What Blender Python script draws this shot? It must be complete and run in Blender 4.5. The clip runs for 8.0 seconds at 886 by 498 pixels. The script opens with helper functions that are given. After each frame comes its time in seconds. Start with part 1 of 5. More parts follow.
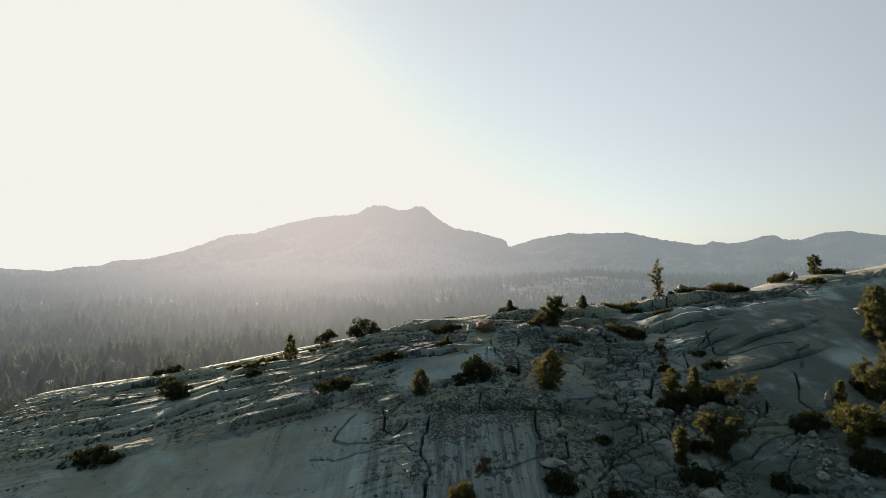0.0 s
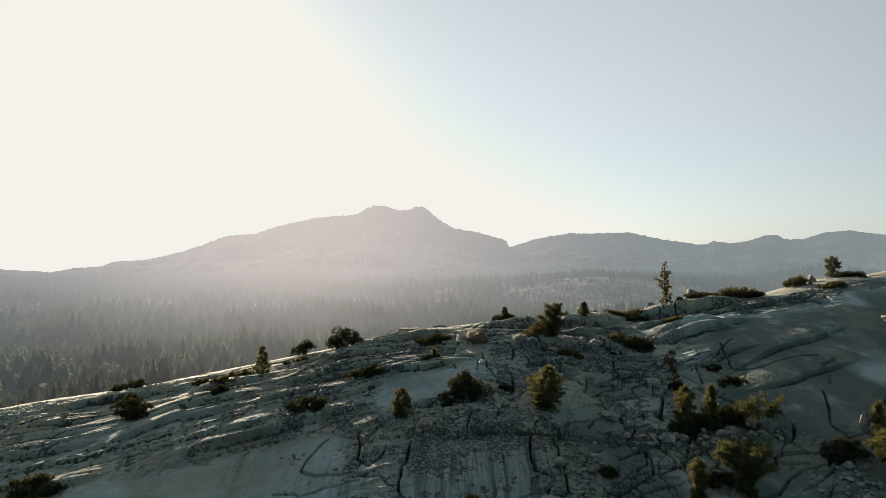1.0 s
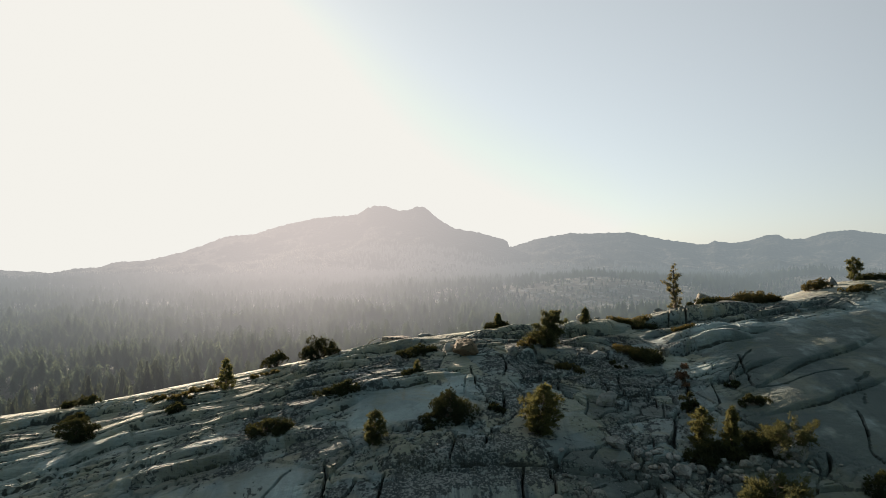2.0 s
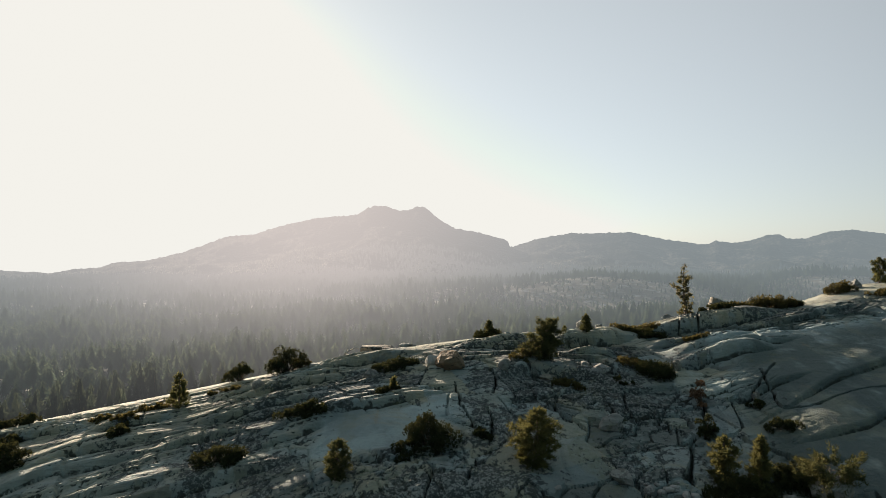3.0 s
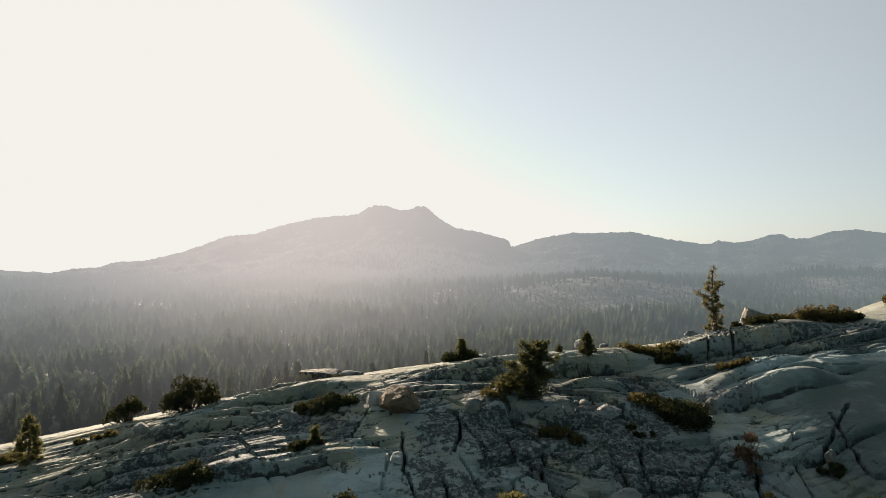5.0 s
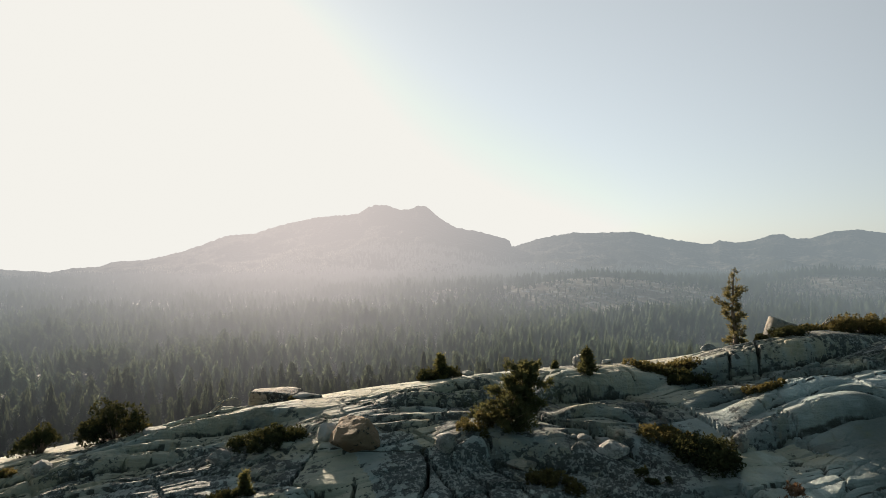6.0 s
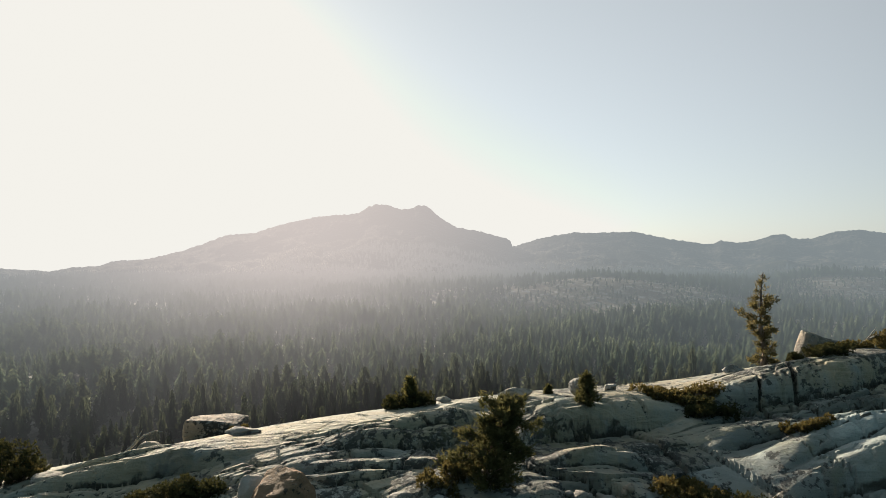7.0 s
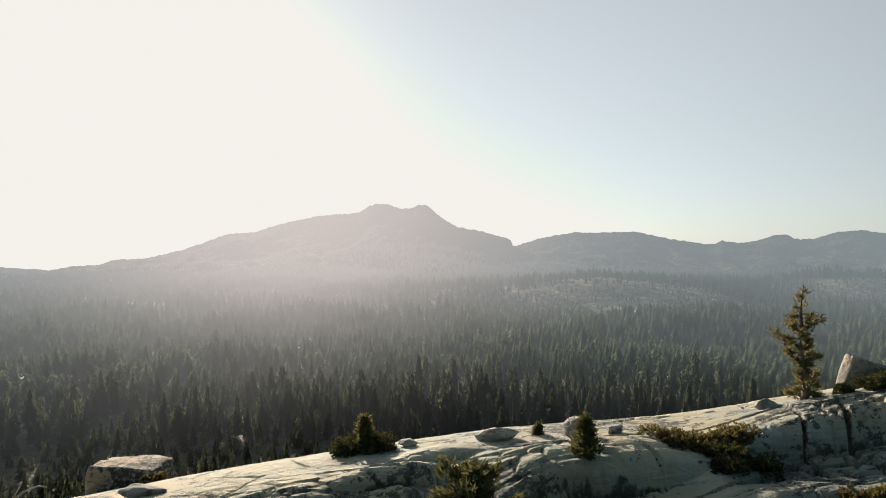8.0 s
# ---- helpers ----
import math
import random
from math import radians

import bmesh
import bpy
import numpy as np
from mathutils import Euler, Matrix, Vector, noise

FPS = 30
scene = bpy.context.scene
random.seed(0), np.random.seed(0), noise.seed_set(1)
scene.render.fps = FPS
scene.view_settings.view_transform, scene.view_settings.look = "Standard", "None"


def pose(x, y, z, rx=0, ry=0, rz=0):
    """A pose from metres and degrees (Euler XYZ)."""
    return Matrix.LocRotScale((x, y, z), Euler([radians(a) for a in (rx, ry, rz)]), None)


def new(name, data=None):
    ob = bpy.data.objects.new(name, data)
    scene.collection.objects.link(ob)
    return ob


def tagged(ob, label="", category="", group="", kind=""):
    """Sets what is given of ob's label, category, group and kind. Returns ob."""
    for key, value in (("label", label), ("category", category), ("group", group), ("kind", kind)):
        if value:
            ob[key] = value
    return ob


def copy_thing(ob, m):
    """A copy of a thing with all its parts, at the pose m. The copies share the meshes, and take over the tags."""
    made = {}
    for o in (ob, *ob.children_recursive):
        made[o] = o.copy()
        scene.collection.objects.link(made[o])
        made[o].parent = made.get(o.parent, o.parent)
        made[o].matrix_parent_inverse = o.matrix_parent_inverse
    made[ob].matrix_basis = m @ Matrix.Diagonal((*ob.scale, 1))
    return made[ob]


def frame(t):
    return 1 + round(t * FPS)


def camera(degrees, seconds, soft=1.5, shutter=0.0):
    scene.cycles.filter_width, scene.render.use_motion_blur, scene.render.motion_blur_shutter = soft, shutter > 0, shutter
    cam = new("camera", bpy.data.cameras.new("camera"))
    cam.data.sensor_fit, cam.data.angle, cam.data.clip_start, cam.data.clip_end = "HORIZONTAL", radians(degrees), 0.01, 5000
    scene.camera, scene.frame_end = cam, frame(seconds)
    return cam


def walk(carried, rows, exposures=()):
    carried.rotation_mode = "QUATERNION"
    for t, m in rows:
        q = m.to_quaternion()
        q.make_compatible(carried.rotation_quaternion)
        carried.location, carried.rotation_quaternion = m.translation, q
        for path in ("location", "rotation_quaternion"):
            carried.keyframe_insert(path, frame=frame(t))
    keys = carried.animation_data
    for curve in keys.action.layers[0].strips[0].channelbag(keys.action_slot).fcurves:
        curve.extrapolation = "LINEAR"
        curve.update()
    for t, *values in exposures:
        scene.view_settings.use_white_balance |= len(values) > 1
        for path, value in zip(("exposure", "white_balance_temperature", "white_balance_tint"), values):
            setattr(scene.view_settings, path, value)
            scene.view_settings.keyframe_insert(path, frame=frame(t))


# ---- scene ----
EXPOSURE = 1.35
cam = camera(74.0, 8.0, soft=0.75)
PATH = [
    (0.0, 0.000, 0.000, 80.000, 90.000, 0.000, 0.000),
    (0.5, 0.738, 3.244, 80.161, 90.013, 0.056, 0.033),
    (1.0, 1.496, 6.534, 80.269, 90.023, 0.105, 0.066),
    (1.5, 2.273, 9.867, 80.331, 90.031, 0.146, 0.100),
    (2.0, 3.066, 13.235, 80.356, 90.037, 0.179, 0.134),
    (2.5, 3.874, 16.634, 80.351, 90.041, 0.204, 0.169),
    (3.0, 4.693, 20.058, 80.324, 90.042, 0.221, 0.205),
    (3.5, 5.523, 23.501, 80.284, 90.041, 0.230, 0.241),
    (4.0, 6.361, 26.959, 80.236, 90.037, 0.231, 0.278),
    (4.5, 7.204, 30.426, 80.190, 90.032, 0.225, 0.315),
    (5.0, 8.052, 33.895, 80.154, 90.023, 0.210, 0.353),
    (5.5, 8.901, 37.362, 80.134, 90.013, 0.188, 0.392),
    (6.0, 9.750, 40.821, 80.139, 90.000, 0.158, 0.431),
    (6.5, 10.596, 44.267, 80.177, 89.985, 0.120, 0.470),
    (7.0, 11.438, 47.694, 80.255, 89.968, 0.074, 0.511),
    (7.5, 12.273, 51.097, 80.381, 89.948, 0.020, 0.552),
    (8.0, 13.100, 54.470, 80.563, 89.926, -0.042, 0.593),
]
walk(cam, [(t, pose(*row)) for t, *row in PATH], exposures=[(0.0, EXPOSURE), (8.0, EXPOSURE)])

HAZE, CLEAR, BEHIND = (0.2526, 0.2644, 0.2636), (0.0135, 0.0144, 0.0141), (0.0290, 0.0500, 0.0500)

# ---- world and sun: a low, hazy sun ahead and to the left ----
SUN_AZ, SUN_EL = radians(-25.0), radians(15.2)
TO_SUN = Vector((math.sin(SUN_AZ) * math.cos(SUN_EL), math.cos(SUN_AZ) * math.cos(SUN_EL), math.sin(SUN_EL)))
world = bpy.data.worlds.new("sky")
scene.world = world
world.use_nodes = True
wn, wl = world.node_tree.nodes, world.node_tree.links
wn.clear()
w_out = wn.new("ShaderNodeOutputWorld")
w_bg = wn.new("ShaderNodeBackground")
w_sky = wn.new("ShaderNodeTexSky")
w_sky.sky_type = "NISHITA"
w_sky.sun_disc = False
w_sky.sun_elevation, w_sky.sun_rotation = SUN_EL, SUN_AZ
w_sky.altitude, w_sky.air_density, w_sky.dust_density, w_sky.ozone_density = 2000, 1.0, 4.0, 1.0
w_bg.inputs["Strength"].default_value = 1.0


def sky_math(op, a, b):
    n = wn.new("ShaderNodeVectorMath")
    n.operation = op
    for sock, value in zip(n.inputs, (a, b)):
        if isinstance(value, bpy.types.NodeSocket):
            wl.new(value, sock)
        else:
            sock.default_value = value
    return n.outputs["Value"] if op == "DOT_PRODUCT" else n.outputs[0]


# smoke haze: a pale veil, denser towards the sun, over the clear sky; the glare is capped
way_up = wn.new("ShaderNodeTexCoord").outputs["Generated"]
toward_sun = sky_math("DOT_PRODUCT", way_up, TO_SUN)
veil = wn.new("ShaderNodeMapRange")
veil.interpolation_type = "SMOOTHSTEP"
wl.new(toward_sun, veil.inputs[0])
veil.inputs[1].default_value, veil.inputs[2].default_value = -0.5, 1.0
height = wn.new("ShaderNodeSeparateXYZ")
wl.new(way_up, height.inputs[0])
thin = wn.new("ShaderNodeMapRange")
wl.new(height.outputs["Z"], thin.inputs[0])
thin.inputs[1].default_value, thin.inputs[2].default_value, thin.inputs[3].default_value, thin.inputs[4].default_value = 0.0, 0.75, 1.0, 0.6
hazy = sky_math("MULTIPLY", sky_math("MULTIPLY", veil.outputs[0], HAZE), thin.outputs[0])
clear = sky_math("MULTIPLY", w_sky.outputs[0], CLEAR)
# fill added to the unseen sky behind, to brighten the near face
behind = wn.new("ShaderNodeMapRange")
behind.interpolation_type = "SMOOTHSTEP"
wl.new(toward_sun, behind.inputs[0])
behind.inputs[1].default_value, behind.inputs[2].default_value = 0.45, -0.35
high_up = wn.new("ShaderNodeMapRange")
wl.new(height.outputs["Z"], high_up.inputs[0])
high_up.inputs[1].default_value, high_up.inputs[2].default_value, high_up.inputs[3].default_value, high_up.inputs[4].default_value = 0.0, 0.8, 0.35, 2.0
sky_fill = sky_math("MULTIPLY", sky_math("MULTIPLY", behind.outputs[0], BEHIND), high_up.outputs[0])
total = sky_math("MINIMUM", sky_math("ADD", sky_math("ADD", hazy, clear), sky_fill), (0.3546, 0.3468, 0.3256))
wl.new(total, w_bg.inputs["Color"])
wl.new(w_bg.outputs[0], w_out.inputs["Surface"])
sun = new("sun", bpy.data.lights.new("sun", "SUN"))
sun.data.energy, sun.data.angle, sun.data.color = 5.0, radians(0.6), (1.0, 0.83, 0.64)
sun.matrix_world = Matrix.Translation((0, 0, 400)) @ TO_SUN.to_track_quat("Z", "Y").to_matrix().to_4x4()


# ---- materials ----
class Nodes:
    """Short hand for building a node material."""

    def __init__(self, name):
        self.mat = bpy.data.materials.new(name)
        self.mat.use_nodes = True
        self.tree = self.mat.node_tree
        self.tree.nodes.clear()
        self.out = self.tree.nodes.new("ShaderNodeOutputMaterial")
        self.where = self.tree.nodes.new("ShaderNodeNewGeometry").outputs["Position"]

    def node(self, kind, **values):
        n = self.tree.nodes.new(kind)
        for key, value in values.items():
            sock = n.inputs[key.replace("_", " ")]
            if isinstance(value, bpy.types.NodeSocket):
                self.tree.links.new(value, sock)
            else:
                sock.default_value = value
        return n

    def link(self, a, b):
        self.tree.links.new(a, b)

    def math(self, op, a, b=0.0, clamp=False):
        n = self.tree.nodes.new("ShaderNodeMath")
        n.operation, n.use_clamp = op, clamp
        for sock, value in zip(n.inputs, (a, b)):
            if isinstance(value, bpy.types.NodeSocket):
                self.link(value, sock)
            else:
                sock.default_value = value
        return n.outputs[0]

    def scaled(self, sx, sy, sz, source=None):
        m = self.tree.nodes.new("ShaderNodeVectorMath")
        m.operation = "MULTIPLY"
        self.link(source or self.where, m.inputs[0])
        m.inputs[1].default_value = (sx, sy, sz)
        return m.outputs[0]

    def noise(self, scale, detail=4.0, rough=0.6, vector=None, distortion=0.0):
        n = self.node("ShaderNodeTexNoise", Scale=scale, Detail=detail, Roughness=rough, Distortion=distortion)
        self.link(vector or self.where, n.inputs["Vector"])
        return n.outputs[0]

    def ramp(self, value, low, high):
        if low > high:
            return self.math("SUBTRACT", 1.0, self.ramp(value, high, low))
        n = self.tree.nodes.new("ShaderNodeMapRange")
        n.interpolation_type = "SMOOTHSTEP"
        self.link(value, n.inputs[0])
        n.inputs[1].default_value, n.inputs[2].default_value = low, high
        return n.outputs[0]

    def mix(self, fac, a, b):
        n = self.tree.nodes.new("ShaderNodeMix")
        n.data_type = "RGBA"
        for sock, value in ((n.inputs[0], fac), (n.inputs[6], a), (n.inputs[7], b)):
            if isinstance(value, bpy.types.NodeSocket):
                self.link(value, sock)
            elif sock.type == "RGBA":
                sock.default_value = (*value, 1.0)
            else:
                sock.default_value = value
        return n.outputs[2]

    def bump(self, height, distance, strength=1.0, normal=None):
        n = self.node("ShaderNodeBump", Height=height, Distance=distance, Strength=strength)
        if normal:
            self.link(normal, n.inputs["Normal"])
        return n.outputs[0]

    def finish(self, shader):
        self.link(shader, self.out.inputs["Surface"])
        return self.mat


def granite(name, pale, warm, lichen=0.85, streaks=0.6, zoned=False):
    """Weathered granite: pale grey, warm rust stains, crusts of dark lichen, water streaks and fine grain; zoned rock
    has painted glare and shade too.
    """
    k = Nodes(name)

    def painted(attribute):
        n = k.tree.nodes.new("ShaderNodeAttribute")
        n.attribute_name = attribute
        return n.outputs["Fac"]

    col = k.mix(k.ramp(k.noise(0.10, 5.0, 0.6), 0.32, 0.68), tuple(c * 0.46 for c in pale), tuple(c * 0.88 for c in pale))
    if zoned:
        weathered = painted("tone")
        col = k.mix(k.math("MULTIPLY", k.ramp(weathered, 0.52, 0.95), 0.75), col, (warm[0] * 0.95, warm[1] * 1.02, warm[2] * 1.05))
        col = k.mix(k.math("MULTIPLY", k.ramp(weathered, 0.48, 0.05), 0.85), col, (0.096, 0.100, 0.088))
        # the polished slabs are the palest; glare and sky light are painted in too
        col = k.mix(k.math("MULTIPLY", k.ramp(painted("tint"), 0.60, 1.0), 0.75), col, tuple(c * 1.2 for c in pale))
    col = k.mix(k.math("MULTIPLY", k.ramp(k.noise(0.55, 6.0, 0.7), 0.42, 0.66), 0.4), col, tuple(c * 0.45 for c in pale))
    stain = k.ramp(k.noise(0.19, 5.0, 0.65, distortion=0.8), 0.50, 0.68)
    if zoned:
        # above 0 rust stain and painted sun glare, below 0 water stain and painted shade
        tone = painted("stain_shade")
        iron_glare = k.math("MULTIPLY", k.math("MAXIMUM", tone, 0.0), k.ramp(k.noise(0.5, 5.0, 0.65), 0.30, 0.55))
        col = k.mix(k.math("MULTIPLY", iron_glare, 0.8), col, tuple(c * 1.02 for c in warm))
        varnish_shade = k.math("MULTIPLY", k.math("MAXIMUM", k.math("MULTIPLY", tone, -1.0), 0.0), k.ramp(k.noise(0.3, 4.0, 0.6), 0.2, 0.5))
        col = k.mix(k.math("MULTIPLY", varnish_shade, 0.9), col, (0.062, 0.078, 0.070))
        stain = k.math("MULTIPLY", stain, k.math("SUBTRACT", 1.0, varnish_shade))
    col = k.mix(k.math("MULTIPLY", stain, 0.6), col, warm)
    olive = k.ramp(k.noise(0.14, 5.0, 0.65, k.scaled(1.0, 1.0, 1.0)), 0.50, 0.62)
    col = k.mix(k.math("MULTIPLY", olive, 0.5), col, (0.20, 0.20, 0.145))
    rust = k.ramp(k.noise(0.42, 4.0, 0.7, k.scaled(1.0, 0.5, 0.5), 0.5), 0.62, 0.76)
    col = k.mix(k.math("MULTIPLY", rust, 0.45), col, (warm[0] * 0.95, warm[1] * 0.72, warm[2] * 0.5))
    drip = k.ramp(k.noise(1.0, 5.0, 0.65, k.scaled(1.3, 0.10, 0.10)), 0.44, 0.60)
    fine_drip = k.ramp(k.noise(1.0, 4.0, 0.7, k.scaled(3.4, 0.22, 0.22)), 0.46, 0.62)
    drip = k.math("ADD", k.math("MULTIPLY", drip, 0.7), k.math("MULTIPLY", fine_drip, 0.4), True)
    drip = k.math("MULTIPLY", drip, painted("seepage")) if zoned else k.math("MULTIPLY", drip, 0.3)
    col = k.mix(k.math("MULTIPLY", drip, streaks * 1.4, True), col, (0.055, 0.068, 0.075))
    # lichen: black specks that gather into crusts, with pale rings among them
    clean = painted("tint") if zoned else 0.36
    gather = k.math("MULTIPLY", k.math("SUBTRACT", k.noise(0.33, 4.0, 0.65), 0.5), 0.95)
    gather = k.math("SUBTRACT", gather, k.math("MULTIPLY", k.math("SUBTRACT", clean, 0.47), 0.42))
    specks = k.ramp(k.math("ADD", k.noise(2.4, 5.0, 0.70, k.scaled(1.0, 0.8, 1.2)), gather), 0.545, 0.585)
    crust = k.math("MULTIPLY", specks, lichen)
    col = k.mix(crust, col, (0.022, 0.025, 0.026))
    rings = k.ramp(k.math("ADD", k.noise(5.0, 5.0, 0.75), k.math("MULTIPLY", gather, 0.5)), 0.60, 0.66)
    col = k.mix(k.math("MULTIPLY", rings, 0.45), col, (0.45, 0.46, 0.43))
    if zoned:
        # soil, moss and black lichen in the joints, with crack shade painted in
        seam_edge = k.math("ADD", painted("seam"), k.math("MULTIPLY", k.math("SUBTRACT", k.noise(1.3, 4.0, 0.65), 0.46), 0.13))
        soil_shade = k.math("SUBTRACT", 1.0, k.ramp(seam_edge, 0.04, 0.075))
        col = k.mix(k.math("MULTIPLY", soil_shade, 0.92), col, (0.022, 0.022, 0.016))
    moss = k.math("MULTIPLY", k.ramp(k.noise(0.16, 5.0, 0.7), 0.56, 0.68), k.ramp(k.noise(2.2, 5.0, 0.7), 0.42, 0.6))
    col = k.mix(k.math("MULTIPLY", moss, 0.35), col, (0.13, 0.135, 0.055))
    grain = k.noise(22.0, 4.0, 0.75)
    col = k.mix(k.math("MULTIPLY", k.ramp(grain, 0.42, 0.70), 0.35), col, tuple(c * 0.45 for c in pale))
    fine = k.noise(2.4, 8.0, 0.68)
    seams = k.noise(0.8, 6.0, 0.6, k.scaled(0.4, 1.2, 3.5))
    rise = k.math("ADD", k.math("ADD", k.math("MULTIPLY", fine, 0.45), k.math("MULTIPLY", seams, 0.55)), k.math("MULTIPLY", grain, 0.06))
    rise = k.math("ADD", rise, k.math("MULTIPLY", crust, 0.05))
    bsdf = k.node("ShaderNodeBsdfPrincipled", Base_Color=col, Roughness=0.88, Normal=k.bump(rise, 0.30, 1.0))
    bsdf.inputs["Specular IOR Level"].default_value = 0.25
    return k.finish(bsdf.outputs[0])


def needles(name, dark, light, through_leaf, translucency=0.35, attribute="tint"):
    """Foliage: two tones from tuft to tuft, some light passing through."""
    k = Nodes(name)
    at = k.tree.nodes.new("ShaderNodeAttribute")
    at.attribute_name = attribute
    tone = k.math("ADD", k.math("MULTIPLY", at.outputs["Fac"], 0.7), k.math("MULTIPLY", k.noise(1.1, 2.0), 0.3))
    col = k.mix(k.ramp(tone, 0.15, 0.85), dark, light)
    d = k.node("ShaderNodeBsdfPrincipled", Base_Color=col, Roughness=0.8)
    d.inputs["Specular IOR Level"].default_value = 0.02
    t = k.node("ShaderNodeBsdfTranslucent", Color=k.mix(k.ramp(tone, 0.1, 0.9), tuple(c * 0.6 for c in through_leaf), through_leaf))
    m = k.node("ShaderNodeMixShader", Fac=translucency)
    k.link(d.outputs[0], m.inputs[1])
    k.link(t.outputs[0], m.inputs[2])
    return k.finish(m.outputs[0])


def bark(name, dark, light):
    k = Nodes(name)
    col = k.mix(k.ramp(k.noise(1.0, 5.0, 0.7, k.scaled(14, 14, 2.5)), 0.35, 0.65), dark, light)
    bsdf = k.node("ShaderNodeBsdfPrincipled", Base_Color=col, Roughness=0.9, Normal=k.bump(k.noise(1.0, 4.0, 0.7, k.scaled(30, 30, 6)), 0.03))
    return k.finish(bsdf.outputs[0])


def haze_glow(k, shader, start, reach, most=0.94, far_boost=0.0):
    """Painted airlight: mixes a haze glow into far surfaces, strongest right of the sun."""
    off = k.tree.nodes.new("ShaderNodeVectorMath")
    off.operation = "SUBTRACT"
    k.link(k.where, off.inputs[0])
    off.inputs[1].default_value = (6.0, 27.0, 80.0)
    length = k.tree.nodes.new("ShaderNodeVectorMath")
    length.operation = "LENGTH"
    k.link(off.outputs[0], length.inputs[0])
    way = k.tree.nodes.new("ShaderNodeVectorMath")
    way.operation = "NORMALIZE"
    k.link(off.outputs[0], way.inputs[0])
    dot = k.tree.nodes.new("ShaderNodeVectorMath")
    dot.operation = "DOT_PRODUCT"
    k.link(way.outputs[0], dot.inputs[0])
    dot.inputs[1].default_value = GLOW_WAY
    toward = k.math("POWER", k.math("MAXIMUM", dot.outputs["Value"], 0.0), GLOW_POWER)
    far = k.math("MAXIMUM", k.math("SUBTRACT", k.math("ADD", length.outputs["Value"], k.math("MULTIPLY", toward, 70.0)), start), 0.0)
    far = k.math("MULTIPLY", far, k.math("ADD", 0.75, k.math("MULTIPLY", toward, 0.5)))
    # extra painted glow far off blends the forest's end into the mountains
    far = k.math("ADD", far, k.math("MULTIPLY", k.math("POWER", k.math("DIVIDE", far, 900.0), 2.0), far_boost))
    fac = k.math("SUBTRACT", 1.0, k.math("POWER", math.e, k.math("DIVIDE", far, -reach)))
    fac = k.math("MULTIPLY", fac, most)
    col = k.mix(toward, GLOW_SIDE, GLOW_MOST)
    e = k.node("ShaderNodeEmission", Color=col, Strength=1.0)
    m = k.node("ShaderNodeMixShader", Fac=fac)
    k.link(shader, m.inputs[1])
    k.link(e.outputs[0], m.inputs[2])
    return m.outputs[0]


GLOW_SIDE, GLOW_MOST, GLOW_POWER = (0.098, 0.113, 0.119), (0.270, 0.241, 0.228), 14.0
# middle of the painted haze glow, set to the right of the sun
GLOW_WAY = Vector((-0.24, 0.96, 0.10)).normalized()


def far_slope(name, start=350.0, reach=800.0, most=0.95):
    """Distant mountainside: granite, brush and dark woods in patches, with haze mixed in as glow."""
    k = Nodes(name)
    woods = k.ramp(k.noise(0.006, 8.0, 0.68), 0.44, 0.56)
    col = k.mix(k.ramp(k.noise(0.03, 6.0, 0.7), 0.35, 0.65), (0.14, 0.13, 0.115), (0.30, 0.285, 0.26))
    col = k.mix(woods, col, (0.035, 0.045, 0.03))
    col = k.mix(k.math("MULTIPLY", k.ramp(k.noise(0.05, 3.0, 0.6), 0.48, 0.58), 0.75), col, (0.03, 0.04, 0.028))
    bsdf = k.node("ShaderNodeBsdfPrincipled", Base_Color=col, Roughness=0.95, Normal=k.bump(k.noise(0.02, 7.0, 0.7), 18.0))
    bsdf.inputs["Specular IOR Level"].default_value = 0.1
    return k.finish(haze_glow(k, bsdf.outputs[0], start, reach, most))


def far_bark(name):
    """Bark of the conifers across the valley, with haze glow mixed in."""
    k = Nodes(name)
    col = k.mix(k.ramp(k.noise(0.8, 4.0, 0.7, k.scaled(3, 3, 0.6)), 0.35, 0.65), (0.07, 0.055, 0.042), (0.17, 0.14, 0.11))
    bsdf = k.node("ShaderNodeBsdfPrincipled", Base_Color=col, Roughness=0.95)
    return k.finish(haze_glow(k, bsdf.outputs[0], 330.0, 850.0, far_boost=420.0))


def forest_floor(name):
    k = Nodes(name)
    at = k.tree.nodes.new("ShaderNodeAttribute")
    at.attribute_name = "tint"
    edge = k.math("ADD", at.outputs["Fac"], k.math("MULTIPLY", k.math("SUBTRACT", k.noise(0.03, 6.0, 0.7), 0.5), 1.2))
    col = k.mix(k.ramp(k.noise(0.2, 5.0, 0.7), 0.35, 0.65), (0.025, 0.025, 0.016), (0.06, 0.052, 0.034))
    granite_col = k.mix(k.ramp(k.noise(0.06, 6.0, 0.7), 0.34, 0.52), (0.33, 0.325, 0.31), (0.10, 0.095, 0.075))
    col = k.mix(k.ramp(edge, 0.30, 0.50), col, granite_col)
    bsdf = k.node("ShaderNodeBsdfPrincipled", Base_Color=col, Roughness=0.95, Normal=k.bump(k.noise(0.4, 5.0, 0.7), 0.8))
    # haze put into the ground as emission
    return k.finish(haze_glow(k, bsdf.outputs[0], 330.0, 850.0, far_boost=420.0))


